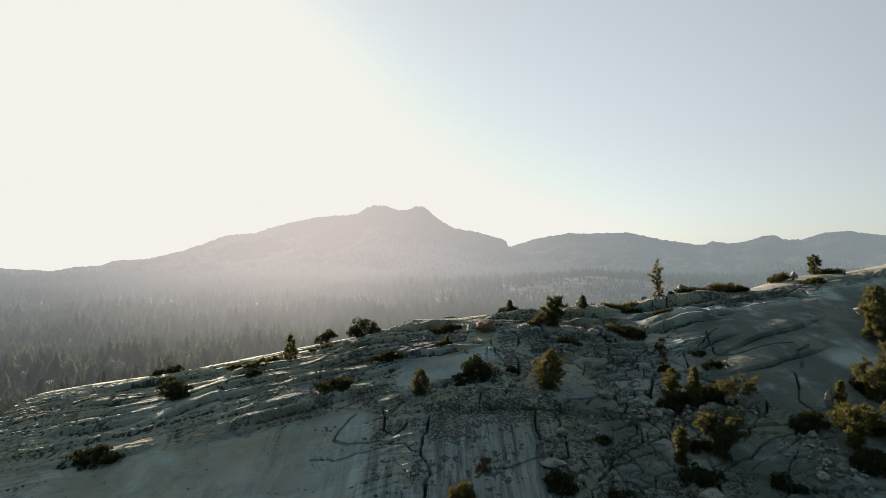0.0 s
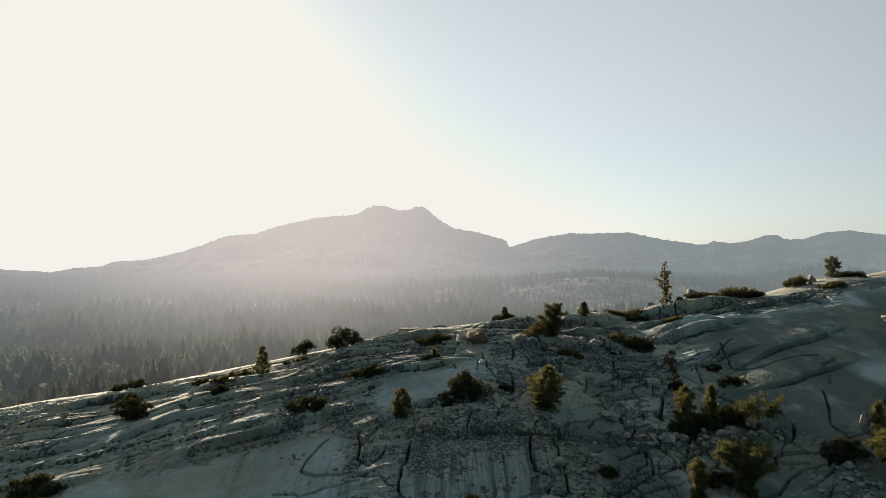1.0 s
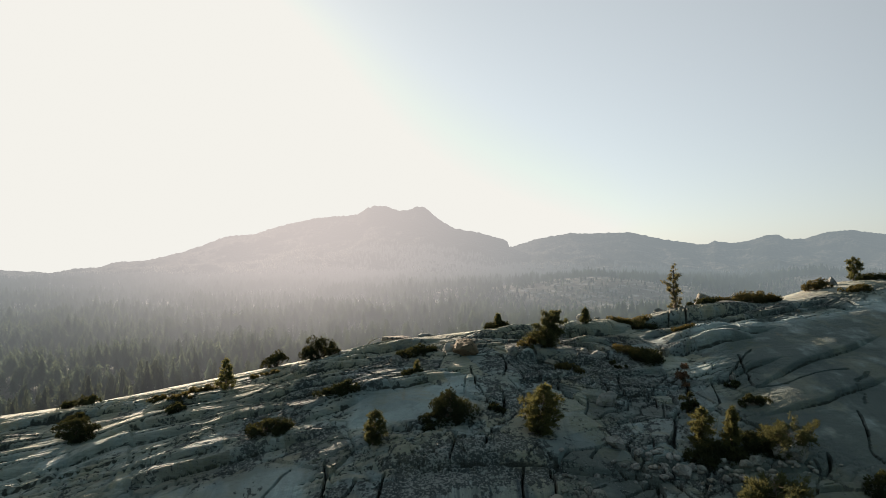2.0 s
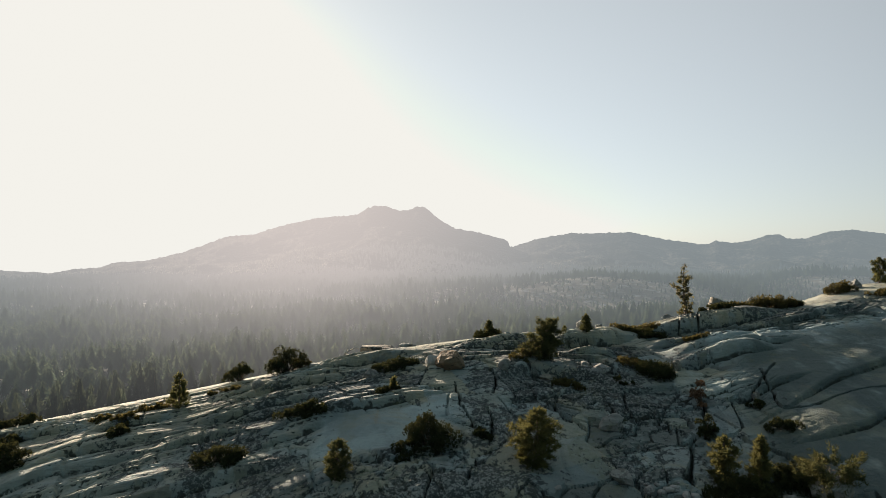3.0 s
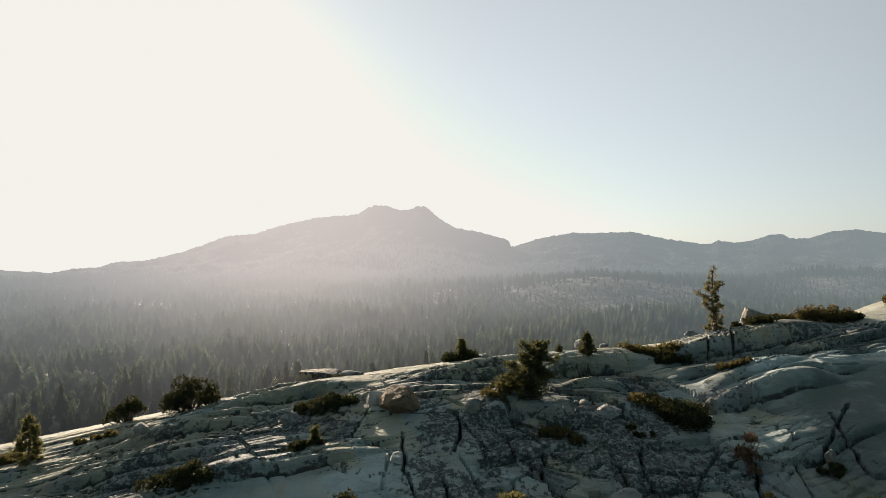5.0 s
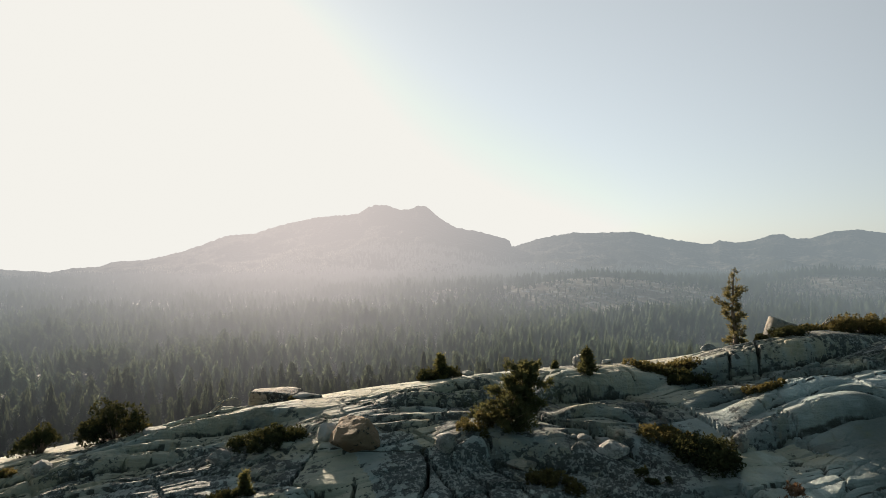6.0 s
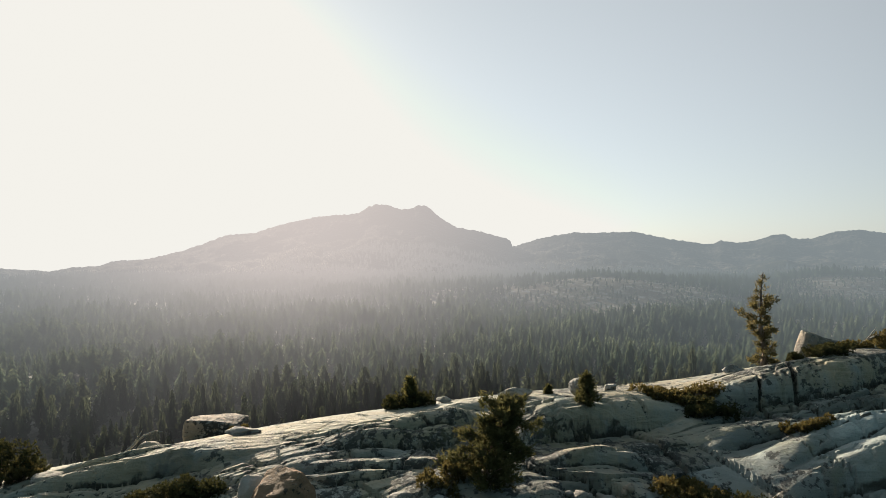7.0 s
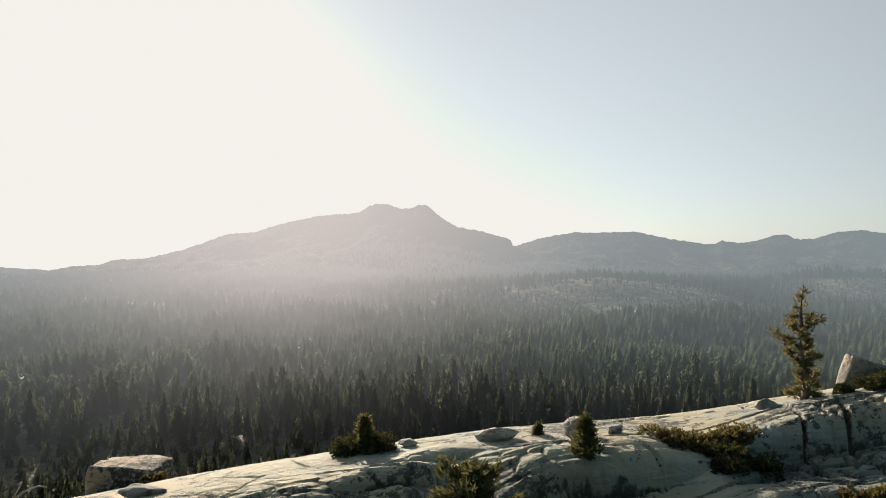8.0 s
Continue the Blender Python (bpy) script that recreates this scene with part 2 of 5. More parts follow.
def far_needles(name, dark, light):
    k = Nodes(name)
    at = k.tree.nodes.new("ShaderNodeAttribute")
    at.attribute_name = "tint"
    col = k.mix(at.outputs["Fac"], dark, light)
    d = k.node("ShaderNodeBsdfPrincipled", Base_Color=col, Roughness=0.75)
    d.inputs["Specular IOR Level"].default_value = 0.0
    t = k.node("ShaderNodeBsdfTranslucent", Color=k.mix(at.outputs["Fac"], (0.068, 0.085, 0.052), (0.21, 0.238, 0.15)))
    m = k.node("ShaderNodeMixShader", Fac=0.5)
    k.link(d.outputs[0], m.inputs[1])
    k.link(t.outputs[0], m.inputs[2])
    # the sprays of needles are thin: some light passes between them
    gaps = k.node("ShaderNodeMixShader", Fac=0.32)
    k.link(k.tree.nodes.new("ShaderNodeBsdfTransparent").outputs[0], gaps.inputs[2])
    # the needles emit a painted haze glow
    aired = haze_glow(k, m.outputs[0], 330.0, 850.0, far_boost=420.0)
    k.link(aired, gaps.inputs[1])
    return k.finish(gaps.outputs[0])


ROCK = granite("dome_granite", (0.335, 0.39, 0.385), (0.33, 0.285, 0.195), streaks=0.75, zoned=True)
BOULDER = granite("boulder_granite", (0.42, 0.41, 0.385), (0.40, 0.32, 0.22), 0.5, 0.2)
TAN_ROCK = granite("tan_granite", (0.30, 0.25, 0.195), (0.30, 0.225, 0.15), 0.95, 0.2)
BROWN_ROCK = granite("rusty_granite", (0.21, 0.15, 0.095), (0.21, 0.13, 0.075), 0.9, 0.1)
PINE = needles("pine_needles", (0.03, 0.042, 0.022), (0.08, 0.085, 0.038), (0.15, 0.14, 0.055), 0.3)
YELLOW_PINE = needles("sunlit_pine_needles", (0.042, 0.052, 0.024), (0.105, 0.108, 0.044), (0.20, 0.18, 0.065), 0.33)
GOLD_PINE = needles("golden_pine_needles", (0.048, 0.046, 0.022), (0.13, 0.118, 0.055), (0.23, 0.19, 0.08), 0.33)
SHRUB = needles("shrub_leaves", (0.02, 0.028, 0.016), (0.055, 0.06, 0.028), (0.10, 0.095, 0.035), 0.2)
MAT_SHRUB = needles("low_shrub_leaves", (0.04, 0.042, 0.02), (0.12, 0.105, 0.045), (0.22, 0.17, 0.06), 0.28)
DRY = needles("dry_red_leaves", (0.10, 0.07, 0.05), (0.20, 0.13, 0.085), (0.22, 0.12, 0.065), 0.25)
BARK = bark("pine_bark", (0.07, 0.05, 0.035), (0.20, 0.15, 0.11))
GREY_WOOD = bark("weathered_wood", (0.22, 0.20, 0.17), (0.42, 0.39, 0.34))
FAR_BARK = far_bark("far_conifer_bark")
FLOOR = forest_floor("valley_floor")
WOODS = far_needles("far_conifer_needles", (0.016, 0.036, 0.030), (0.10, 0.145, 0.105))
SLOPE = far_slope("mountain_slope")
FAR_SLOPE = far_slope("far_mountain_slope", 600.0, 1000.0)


# ---- the lie of the land ----
def lattice(ix, iy, seed):
    """A random number in 0..1 for each whole (ix, iy)."""
    h = (ix.astype(np.int64) * 374761393 + iy.astype(np.int64) * 668265263 + seed * 974711) & 0xFFFFFFFF
    h = ((h ^ (h >> 13)) * 1274126177) & 0xFFFFFFFF
    return ((h ^ (h >> 16)) & 0xFFFFFF) / 0xFFFFFF


def smooth(a, low, high):
    f = np.clip((a - low) / (high - low), 0, 1)
    return f * f * (3 - 2 * f)


def wave(x, y, size, seed=0, octaves=3, rough=0.5):
    """Soft noise in -1..1 with bumps about `size` metres wide."""
    total, amount, sum_ = 0.0, 1.0, 0.0
    for o in range(octaves):
        u, v = x / size * 2**o + 17.3 * o, y / size * 2**o - 9.1 * o
        iu, iv = np.floor(u), np.floor(v)
        fu, fv = u - iu, v - iv
        fu, fv = fu * fu * (3 - 2 * fu), fv * fv * (3 - 2 * fv)
        a, b = lattice(iu, iv, seed + o), lattice(iu + 1, iv, seed + o)
        c, d = lattice(iu, iv + 1, seed + o), lattice(iu + 1, iv + 1, seed + o)
        total = total + amount * ((a * (1 - fu) + b * fu) * (1 - fv) + (c * (1 - fu) + d * fu) * fv) * 2 - amount
        sum_ += amount
        amount *= rough
    return total / sum_


def joints(x, y, seed=0):
    """Cracked plates: the distance to the nearest joint (in cells), each plate's own random numbers, and the way from its middle."""
    iu, iv = np.floor(x), np.floor(y)
    best, second = np.full(x.shape, 9.0), np.full(x.shape, 9.0)
    bx, by, mx, my = np.zeros(x.shape), np.zeros(x.shape), np.zeros(x.shape), np.zeros(x.shape)
    for du in (-1, 0, 1):
        for dv in (-1, 0, 1):
            cu, cv = iu + du, iv + dv
            px, py = cu + 0.1 + 0.8 * lattice(cu, cv, seed), cv + 0.1 + 0.8 * lattice(cu, cv, seed + 1)
            r = np.hypot(px - x, py - y)
            near = r < best
            second = np.where(near, best, np.minimum(second, r))
            bx, by = np.where(near, cu, bx), np.where(near, cv, by)
            mx, my = np.where(near, x - px, mx), np.where(near, y - py, my)
            best = np.where(near, r, best)
    return second - best, lattice(bx, by, seed + 2), lattice(bx, by, seed + 3), lattice(bx, by, seed + 4), mx, my


CREST_X = (-75, -54, -47, -35, -21, -6.5, 3, 9, 18, 25, 34, 45, 57, 69, 90, 130)
CREST_Y = (70.1, 71.5, 72.8, 73.9, 75.0, 75.5, 76.5, 78.5, 81.5, 82.4, 82.4, 85.7, 92.1, 99.9, 108.9, 118.4)
CREST_Z = (52.00, 61.25, 62.62, 64.06, 66.72, 69.50, 71.07, 71.40, 71.68, 71.77, 73.26, 73.86, 75.86, 75.88, 78.41, 80.50)


def curve(x, xs, ys):
    """A soft curve through a few heights along the crest."""
    return (np.interp(x - 2.5, xs, ys) + np.interp(x, xs, ys) + np.interp(x + 2.5, xs, ys)) / 3


def dome_shape(x, y):
    """The granite dome without its cracks: a crest rising to the right, a long face towards the viewer."""
    d = curve(x, CREST_X, CREST_Y) - y
    top = curve(x, CREST_X, CREST_Z)
    face = np.interp(x, (-60, -20, 0, 12, 25, 45, 90), (0.355, 0.36, 0.362, 0.355, 0.325, 0.39, 0.41))
    knee = np.interp(x, (-40, 0, 20, 60), (5.0, 6.0, 8.0, 8.0))
    front = face * (np.sqrt(np.maximum(d, 0) ** 2 + knee**2) - knee) + 0.008 * np.maximum(d - 30, 0) ** 2
    back = 0.75 * (np.sqrt(np.minimum(d, 0) ** 2 + 14**2) - 14)
    z = top - np.where(d > 0, front, back)
    return z - 1.3 * np.maximum(-50 - x, 0), d


def ledge(x, y, line, high, reach, soft=0.13):
    """A sheet that ends along a line in plan: the rock stands `high` above its foot and sinks back into the slope over `reach` metres.
    Gives the height, the distance from its foot, and 1 on the wall of a high one."""
    xs, ys = [p[0] for p in line], [p[1] for p in line]
    z, foot, wall = np.zeros(np.shape(x)), np.full(np.shape(x), 9.0), np.zeros(np.shape(x))
    near = (x > xs[0] - 1) & (x < xs[-1] + 1) & (y > min(ys) - reach - 1) & (y < max(ys) + reach + 1)
    if not np.any(near):
        return z, foot, wall
    x, y = x[near], y[near]
    along = np.interp(x, xs, ys) + 0.10 * wave(x, y, 1.7, 77, 2) + 0.22 * wave(x, y, 7, 76, 1)
    steep = (np.interp(x + 0.4, xs, ys) - np.interp(x - 0.4, xs, ys)) / 0.8
    d = (y - along) / np.sqrt(1 + steep**2)
    fade = max(1.8, 0.33 * (xs[-1] - xs[0]))
    ends = smooth(x, xs[0] - 0.3, xs[0] + fade) * (1 - smooth(x, xs[-1] - fade, xs[-1] + 0.3))
    s = np.clip((d + soft) / (2 * soft), 0, 1)
    rise = 0.85 * np.sqrt(1 - (1 - s) ** 2) + 0.15 * s
    up = rise * (1 - smooth(d, 0.25 * reach, reach)) * 0.55 - (1 - rise) * (1 - smooth(-d, 0.2 * reach, 0.8 * reach)) * 0.45
    z[near] = ends * (0.8 * high * up - 0.22 * np.exp(-(((d + soft + 0.07) / 0.10) ** 2)))
    foot[near] = np.abs(d + soft + 0.03) + 0.3 * (1 - ends)
    if high >= 1.0:
        wall[near] = ends * (1 - smooth(np.abs(d), soft + 0.1, soft + 0.4))
    return z, foot, wall


def crack(x, y, line, deep=0.8, wide=0.09):
    """An open joint along a line in plan: its depth, and the distance from it."""
    xs, ys = [p[0] for p in line], [p[1] for p in line]
    z, away = np.zeros(np.shape(x)), np.full(np.shape(x), 9.0)
    near = (x > min(xs) - 1) & (x < max(xs) + 1) & (y > min(ys) - 1) & (y < max(ys) + 1)
    if not np.any(near):
        return z, away
    x, y = x[near], y[near]
    best = np.full(np.shape(x), 9.0)
    wx, wy = x + 0.3 * wave(x, y, 1.5, 78, 2), y + 0.3 * wave(x, y, 1.5, 79, 2)
    for (ax, ay), (bx, by) in zip(line, line[1:]):
        t = np.clip(((wx - ax) * (bx - ax) + (wy - ay) * (by - ay)) / ((bx - ax) ** 2 + (by - ay) ** 2), 0, 1)
        best = np.minimum(best, np.hypot(wx - ax - t * (bx - ax), wy - ay - t * (by - ay)))
    broad = wide * (1 + 0.45 * wave(x, y, 2.5, 80, 2))
    z[near] = -deep * (1 - smooth(best, 0.3 * broad, broad * 1.1))
    away[near] = 0.75 * best
    return z, away


CREST_LEDGES = [
    ([(-9.2, 73.5), (-4.9, 73.7), (-2.7, 74.6), (0.8, 74.5), (3.3, 75.2)], 1.1, 4.0), ([(-10.5, 75.0), (-6.7, 75.4), (-3.7, 75.9), (-1.5, 76.6)], 0.4, 1.8),
    ([(23.2, 80.0), (26.4, 79.9), (29.9, 80.3), (34.0, 80.9), (36.5, 81.9), (42.0, 83.9)], 1.8, 5.5, 0.3),
    ([(13.9, 75.4), (16.3, 76.9), (18.3, 77.5), (20.5, 78.4), (24.6, 79.4)], 1.7, 4.5, 0.3),
    ([(5.0, 74.6), (10.2, 75.6), (13.7, 77.0)], 0.9, 4.0, 0.25), ([(8.4, 76.1), (10.4, 77.0), (11.9, 77.6), (13.6, 78.2)], 0.8, 2.2, 0.3),
    ([(10.2, 78.7), (12.3, 79.7), (14.8, 81.2)], 0.5, 2.0, 0.25), ([(27.4, 78.0), (30.5, 77.7), (34.0, 77.5), (40.0, 79.5)], 0.6, 2.5, 0.2),
]
MIDDLE_LEDGES = [
    ([(8.7, 69.3), (11.4, 70.0), (13.8, 70.4), (17.4, 69.5), (18.8, 67.8)], 1.3, 4.5, 0.2), ([(15.6, 72.0), (18.0, 72.2), (19.4, 70.8), (20.7, 69.0)], 0.8, 3.0),
    ([(15.0, 73.6), (18.1, 73.8), (21.5, 74.2)], 0.7, 2.5, 0.2),
    ([(8.6, 65.6), (10.5, 65.9), (12.8, 66.6), (14.5, 67.5), (16.6, 68.2)], 0.4, 2.0), ([(15.1, 63.5), (16.9, 63.7), (20.0, 64.3), (23.7, 64.7)], 0.45, 2.0),
    ([(5.4, 73.3), (6.5, 73.9), (7.9, 74.3), (9.6, 74.6)], 0.35, 1.0), ([(3.9, 72.9), (6.3, 72.7), (8.0, 73.0), (11.6, 73.2)], 0.4, 1.2),
    ([(5.2, 71.5), (6.7, 72.0), (8.0, 72.3), (9.6, 72.6)], 0.35, 1.0), ([(2.5, 66.6), (4.0, 67.2), (5.6, 67.7)], 0.35, 1.6),
]
RIGHT_LEDGES = [
    ([(23.6, 70.6), (25.0, 71.2), (27.7, 72.2), (31.9, 72.4), (35.4, 73.4)], 1.3, 5.0, 0.34), ([(25.2, 65.6), (30.4, 66.8), (34.9, 68.0)], 0.5, 4.0),
    ([(28.9, 74.6), (34.3, 73.6), (38.0, 75.0)], 0.5, 3.0), ([(23.6, 75.2), (25.8, 75.7), (28.6, 75.5)], 0.8, 2.5, 0.2),
    ([(25.4, 72.8), (27.7, 74.0), (30.1, 74.7), (33.5, 75.4)], 0.6, 2.5, 0.34), ([(27.7, 63.6), (30.3, 64.1), (34.5, 66.4), (41.8, 70.5), (49.1, 74.7)], 0.5, 3.0),
    ([(26.8, 59.5), (34.1, 61.3), (44.9, 67.2)], 0.4, 4.0), ([(36.0, 78.6), (42.0, 80.5), (50.0, 84.5)], 0.7, 3.0),
]
LEFT_LEDGES = [
    ([(-43.7, 70.2), (-32.9, 71.2), (-24.4, 70.6)], 0.9, 3.0), ([(-43.4, 66.6), (-40.4, 67.2), (-36.2, 66.8), (-33.6, 67.1)], 0.5, 2.0),
    ([(-43.0, 61.2), (-40.0, 61.6), (-36.0, 62.5), (-30.5, 63.0)], 0.8, 2.5), ([(-33.3, 60.9), (-29.1, 62.4), (-25.1, 64.4), (-21.9, 64.5), (-16.0, 64.8)], 0.9, 2.5),
    ([(-29.6, 65.2), (-25.2, 66.8), (-20.9, 66.7), (-16.6, 66.8)], 0.8, 2.6), ([(-24.0, 59.7), (-20.5, 60.6), (-16.0, 60.5), (-12.9, 61.1)], 0.7, 2.2),
    ([(-25.0, 58.4), (-18.6, 58.4), (-12.5, 59.7), (-7.2, 60.3), (-4.5, 60.8)], 1.0, 3.5), ([(-39.5, 56.6), (-31.9, 56.7), (-26.7, 57.6)], 0.8, 3.0),
    ([(-26.1, 69.4), (-21.6, 69.4), (-17.2, 69.8)], 0.6, 2.0), ([(-38.4, 64.7), (-33.0, 65.0)], 0.5, 2.0),
]
MIDDLE_LEFT_LEDGES = [
    ([(-14.2, 69.7), (-11.0, 71.2), (-7.5, 71.5), (-1.9, 71.4)], 0.9, 3.0), ([(-6.5, 65.2), (-0.7, 65.4), (5.3, 66.4)], 0.7, 3.0),
    ([(-16.9, 67.9), (-12.8, 67.8), (-9.2, 68.5), (-3.8, 68.3)], 0.8, 2.4), ([(-17.8, 64.4), (-15.5, 65.4), (-10.7, 65.3)], 0.6, 2.0),
    ([(-9.8, 62.7), (-6.0, 63.5), (-3.5, 64.6)], 0.5, 2.0), ([(-12.7, 66.7), (-9.5, 66.9), (-6.0, 66.9)], 0.5, 2.0),
    ([(-9.0, 72.4), (-6.0, 72.6), (-3.2, 72.8)], 0.45, 1.6), ([(-4.6, 61.8), (-2.3, 60.7), (1.0, 59.9), (4.3, 60.2), (7.0, 59.4)], 0.35, 2.5),
    ([(-4.1, 56.0), (1.5, 55.4), (6.5, 55.6), (9.4, 55.5), (13.4, 54.6), (17.7, 54.9)], 0.8, 3.0), ([(-15.7, 71.0), (-14.0, 71.9), (-10.5, 72.3)], 0.4, 1.5),
]
LEDGES = CREST_LEDGES + MIDDLE_LEDGES + RIGHT_LEDGES + LEFT_LEDGES + MIDDLE_LEFT_LEDGES
UPPER_CRACKS = [
    [(12.9, 65.7), (15.5, 65.1), (18.2, 65.2), (21.2, 65.2), (24.3, 65.4)], [(5.4, 68.0), (5.8, 64.5), (6.6, 62.2)],
    [(29.6, 83.8), (29.1, 82.4), (28.1, 77.7)], [(32.4, 84.9), (31.5, 83.3), (30.1, 79.0)], [(3.3, 70.8), (6.4, 70.3), (9.1, 71.4)],
    [(16.5, 76.7), (17.9, 77.1), (19.9, 77.7), (22.5, 78.6)], [(26.1, 78.7), (28.0, 79.3), (32.9, 79.8), (35.6, 80.7)], [(22.4, 77.0), (25.4, 78.1)],
    [(18.9, 67.1), (18.3, 65.0), (18.8, 63.6)], [(19.0, 67.3), (20.4, 67.3), (22.8, 67.6), (25.4, 68.2)], [(8.8, 70.1), (8.5, 66.2)],
    [(33.6, 75.8), (33.6, 73.9), (36.4, 74.7)], [(26.6, 66.2), (28.5, 66.1), (30.0, 67.4), (31.7, 68.9), (32.7, 70.3)],
]
MIDDLE_CRACKS = [
    [(16.6, 60.6), (18.3, 60.5), (19.5, 61.2), (20.9, 60.7), (22.0, 60.9)], [(15.2, 60.9), (16.5, 61.8), (18.3, 62.1), (18.8, 63.4)],
    [(15.6, 65.6), (16.9, 66.3), (17.3, 65.7), (17.2, 64.0)], [(24.9, 66.8), (24.7, 65.2), (23.5, 63.0), (22.9, 61.4)], [(21.2, 63.7), (21.0, 62.4)],
    [(13.2, 66.8), (13.0, 64.8), (13.9, 63.5), (15.9, 63.3)], [(7.9, 64.2), (8.1, 62.9), (7.9, 60.9)], [(9.5, 61.3), (8.3, 60.0), (6.8, 58.7), (6.1, 56.8)],
    [(31.1, 69.3), (30.1, 65.5), (29.9, 64.0), (31.8, 63.7), (34.5, 65.0), (39.4, 66.5)], [(37.5, 61.6), (38.7, 63.9), (40.8, 66.0)],
    [(13.8, 56.1), (14.5, 57.2), (15.9, 58.0), (16.6, 58.8)], [(13.0, 65.8), (15.1, 66.4), (17.2, 68.0)],
]
LOWER_CRACKS = [
    [(-8.5, 56.8), (-9.6, 54.6), (-9.9, 53.7), (-9.3, 52.8), (-5.6, 51.8), (-3.2, 51.1)], [(-5.9, 56.4), (-5.3, 54.7), (-5.3, 53.3), (-4.2, 52.3), (-3.4, 53.6), (-3.2, 54.6)],
    [(-3.4, 51.2), (-2.6, 50.1), (-1.7, 49.9), (-1.7, 51.9), (-1.2, 54.8)], [(-11.6, 51.7), (-9.6, 50.9), (-6.8, 51.0), (-5.0, 51.1)],
    [(8.7, 54.9), (8.3, 52.7), (8.3, 50.9), (9.1, 50.5)], [(9.0, 55.3), (9.9, 56.2), (10.7, 55.1), (12.0, 55.1)], [(10.6, 54.7), (10.7, 51.4), (10.5, 48.5), (9.2, 47.9)],
    [(12.2, 51.8), (12.9, 52.9), (14.1, 53.6)], [(4.8, 47.2), (7.4, 48.1), (8.8, 48.3)], [(-1.7, 49.9), (-0.9, 47.2), (-1.9, 44.2)],
]
LOWER_RIGHT_CRACKS = [
    [(12.2, 46.0), (14.3, 48.9), (17.3, 50.5), (20.2, 52.1), (22.8, 53.8)], [(30.5, 55.3), (28.8, 53.2), (27.2, 51.9), (26.5, 51.2)],
    [(21.0, 46.0), (24.3, 48.2), (26.8, 49.6), (28.0, 50.5), (31.4, 51.2)], [(26.6, 45.6), (28.3, 48.0), (29.2, 48.5)], [(17.8, 53.5), (17.3, 50.5)],
    [(15.8, 46.3), (19.2, 44.8), (21.3, 43.0)], [(36.0, 60.0), (33.5, 55.0), (34.0, 51.0)], [(10.5, 48.5), (14.3, 48.9)], [(22.8, 53.8), (26.5, 51.2)],
]
CRACKS = UPPER_CRACKS + MIDDLE_CRACKS + LOWER_CRACKS + LOWER_RIGHT_CRACKS


def placed(x, y):
    """The ledges and open joints that give the face its character: their height, the distance from the nearest, and where high walls stand."""
    z, seam, walls = np.zeros(np.shape(x)), np.full(np.shape(x), 9.0), np.zeros(np.shape(x))
    for line, *shape in LEDGES:
        rise, away, wall = ledge(x, y, line, *shape)
        z, seam, walls = z + rise, np.minimum(seam, away), np.maximum(walls, wall)
    z = z + 0.5 * np.exp(-((((x - 30.3) / 3.4) ** 2 + ((y - 72.3 - 0.12 * (x - 30)) / 1.7) ** 2) ** 2))
    for line in CRACKS:
        rise, away = crack(x, y, line)
        z, seam = z + rise, np.minimum(seam, away)
    return z, seam, walls


def lip(f, start, end):
    """From 0 to 1: a worn lip that rolls over and ends in a sharp foot."""
    s = np.clip((f - start) / (end - start), 0, 1)
    return np.where(f > start, 1 - 0.9 * np.sqrt(1 - s * s) - 0.1 * (1 - s), 0.0)


def calm_slabs(x, y, d):
    """1 on the wide smooth slabs: low on the left, the seeping wall in the middle, the great slabs to the right."""
    calm = smooth(d, 17, 20) * smooth(x, -40, -32) * smooth(-5 - x, 0, 4)
    calm = np.maximum(calm, smooth(x, -3, 0) * smooth(9 - x, 0, 2) * smooth(55 - y, 0, 1.5))
    calm = np.maximum(calm, 0.9 * smooth(x, -6, -3) * smooth(6 - x, 0, 2) * smooth(y, 60.2, 61) * smooth(65.4 - y, 0, 1.0))
    return np.maximum(calm, smooth(x, 28, 32) * smooth(d, 6.5, 9) * smooth(31 - d, 0, 5))


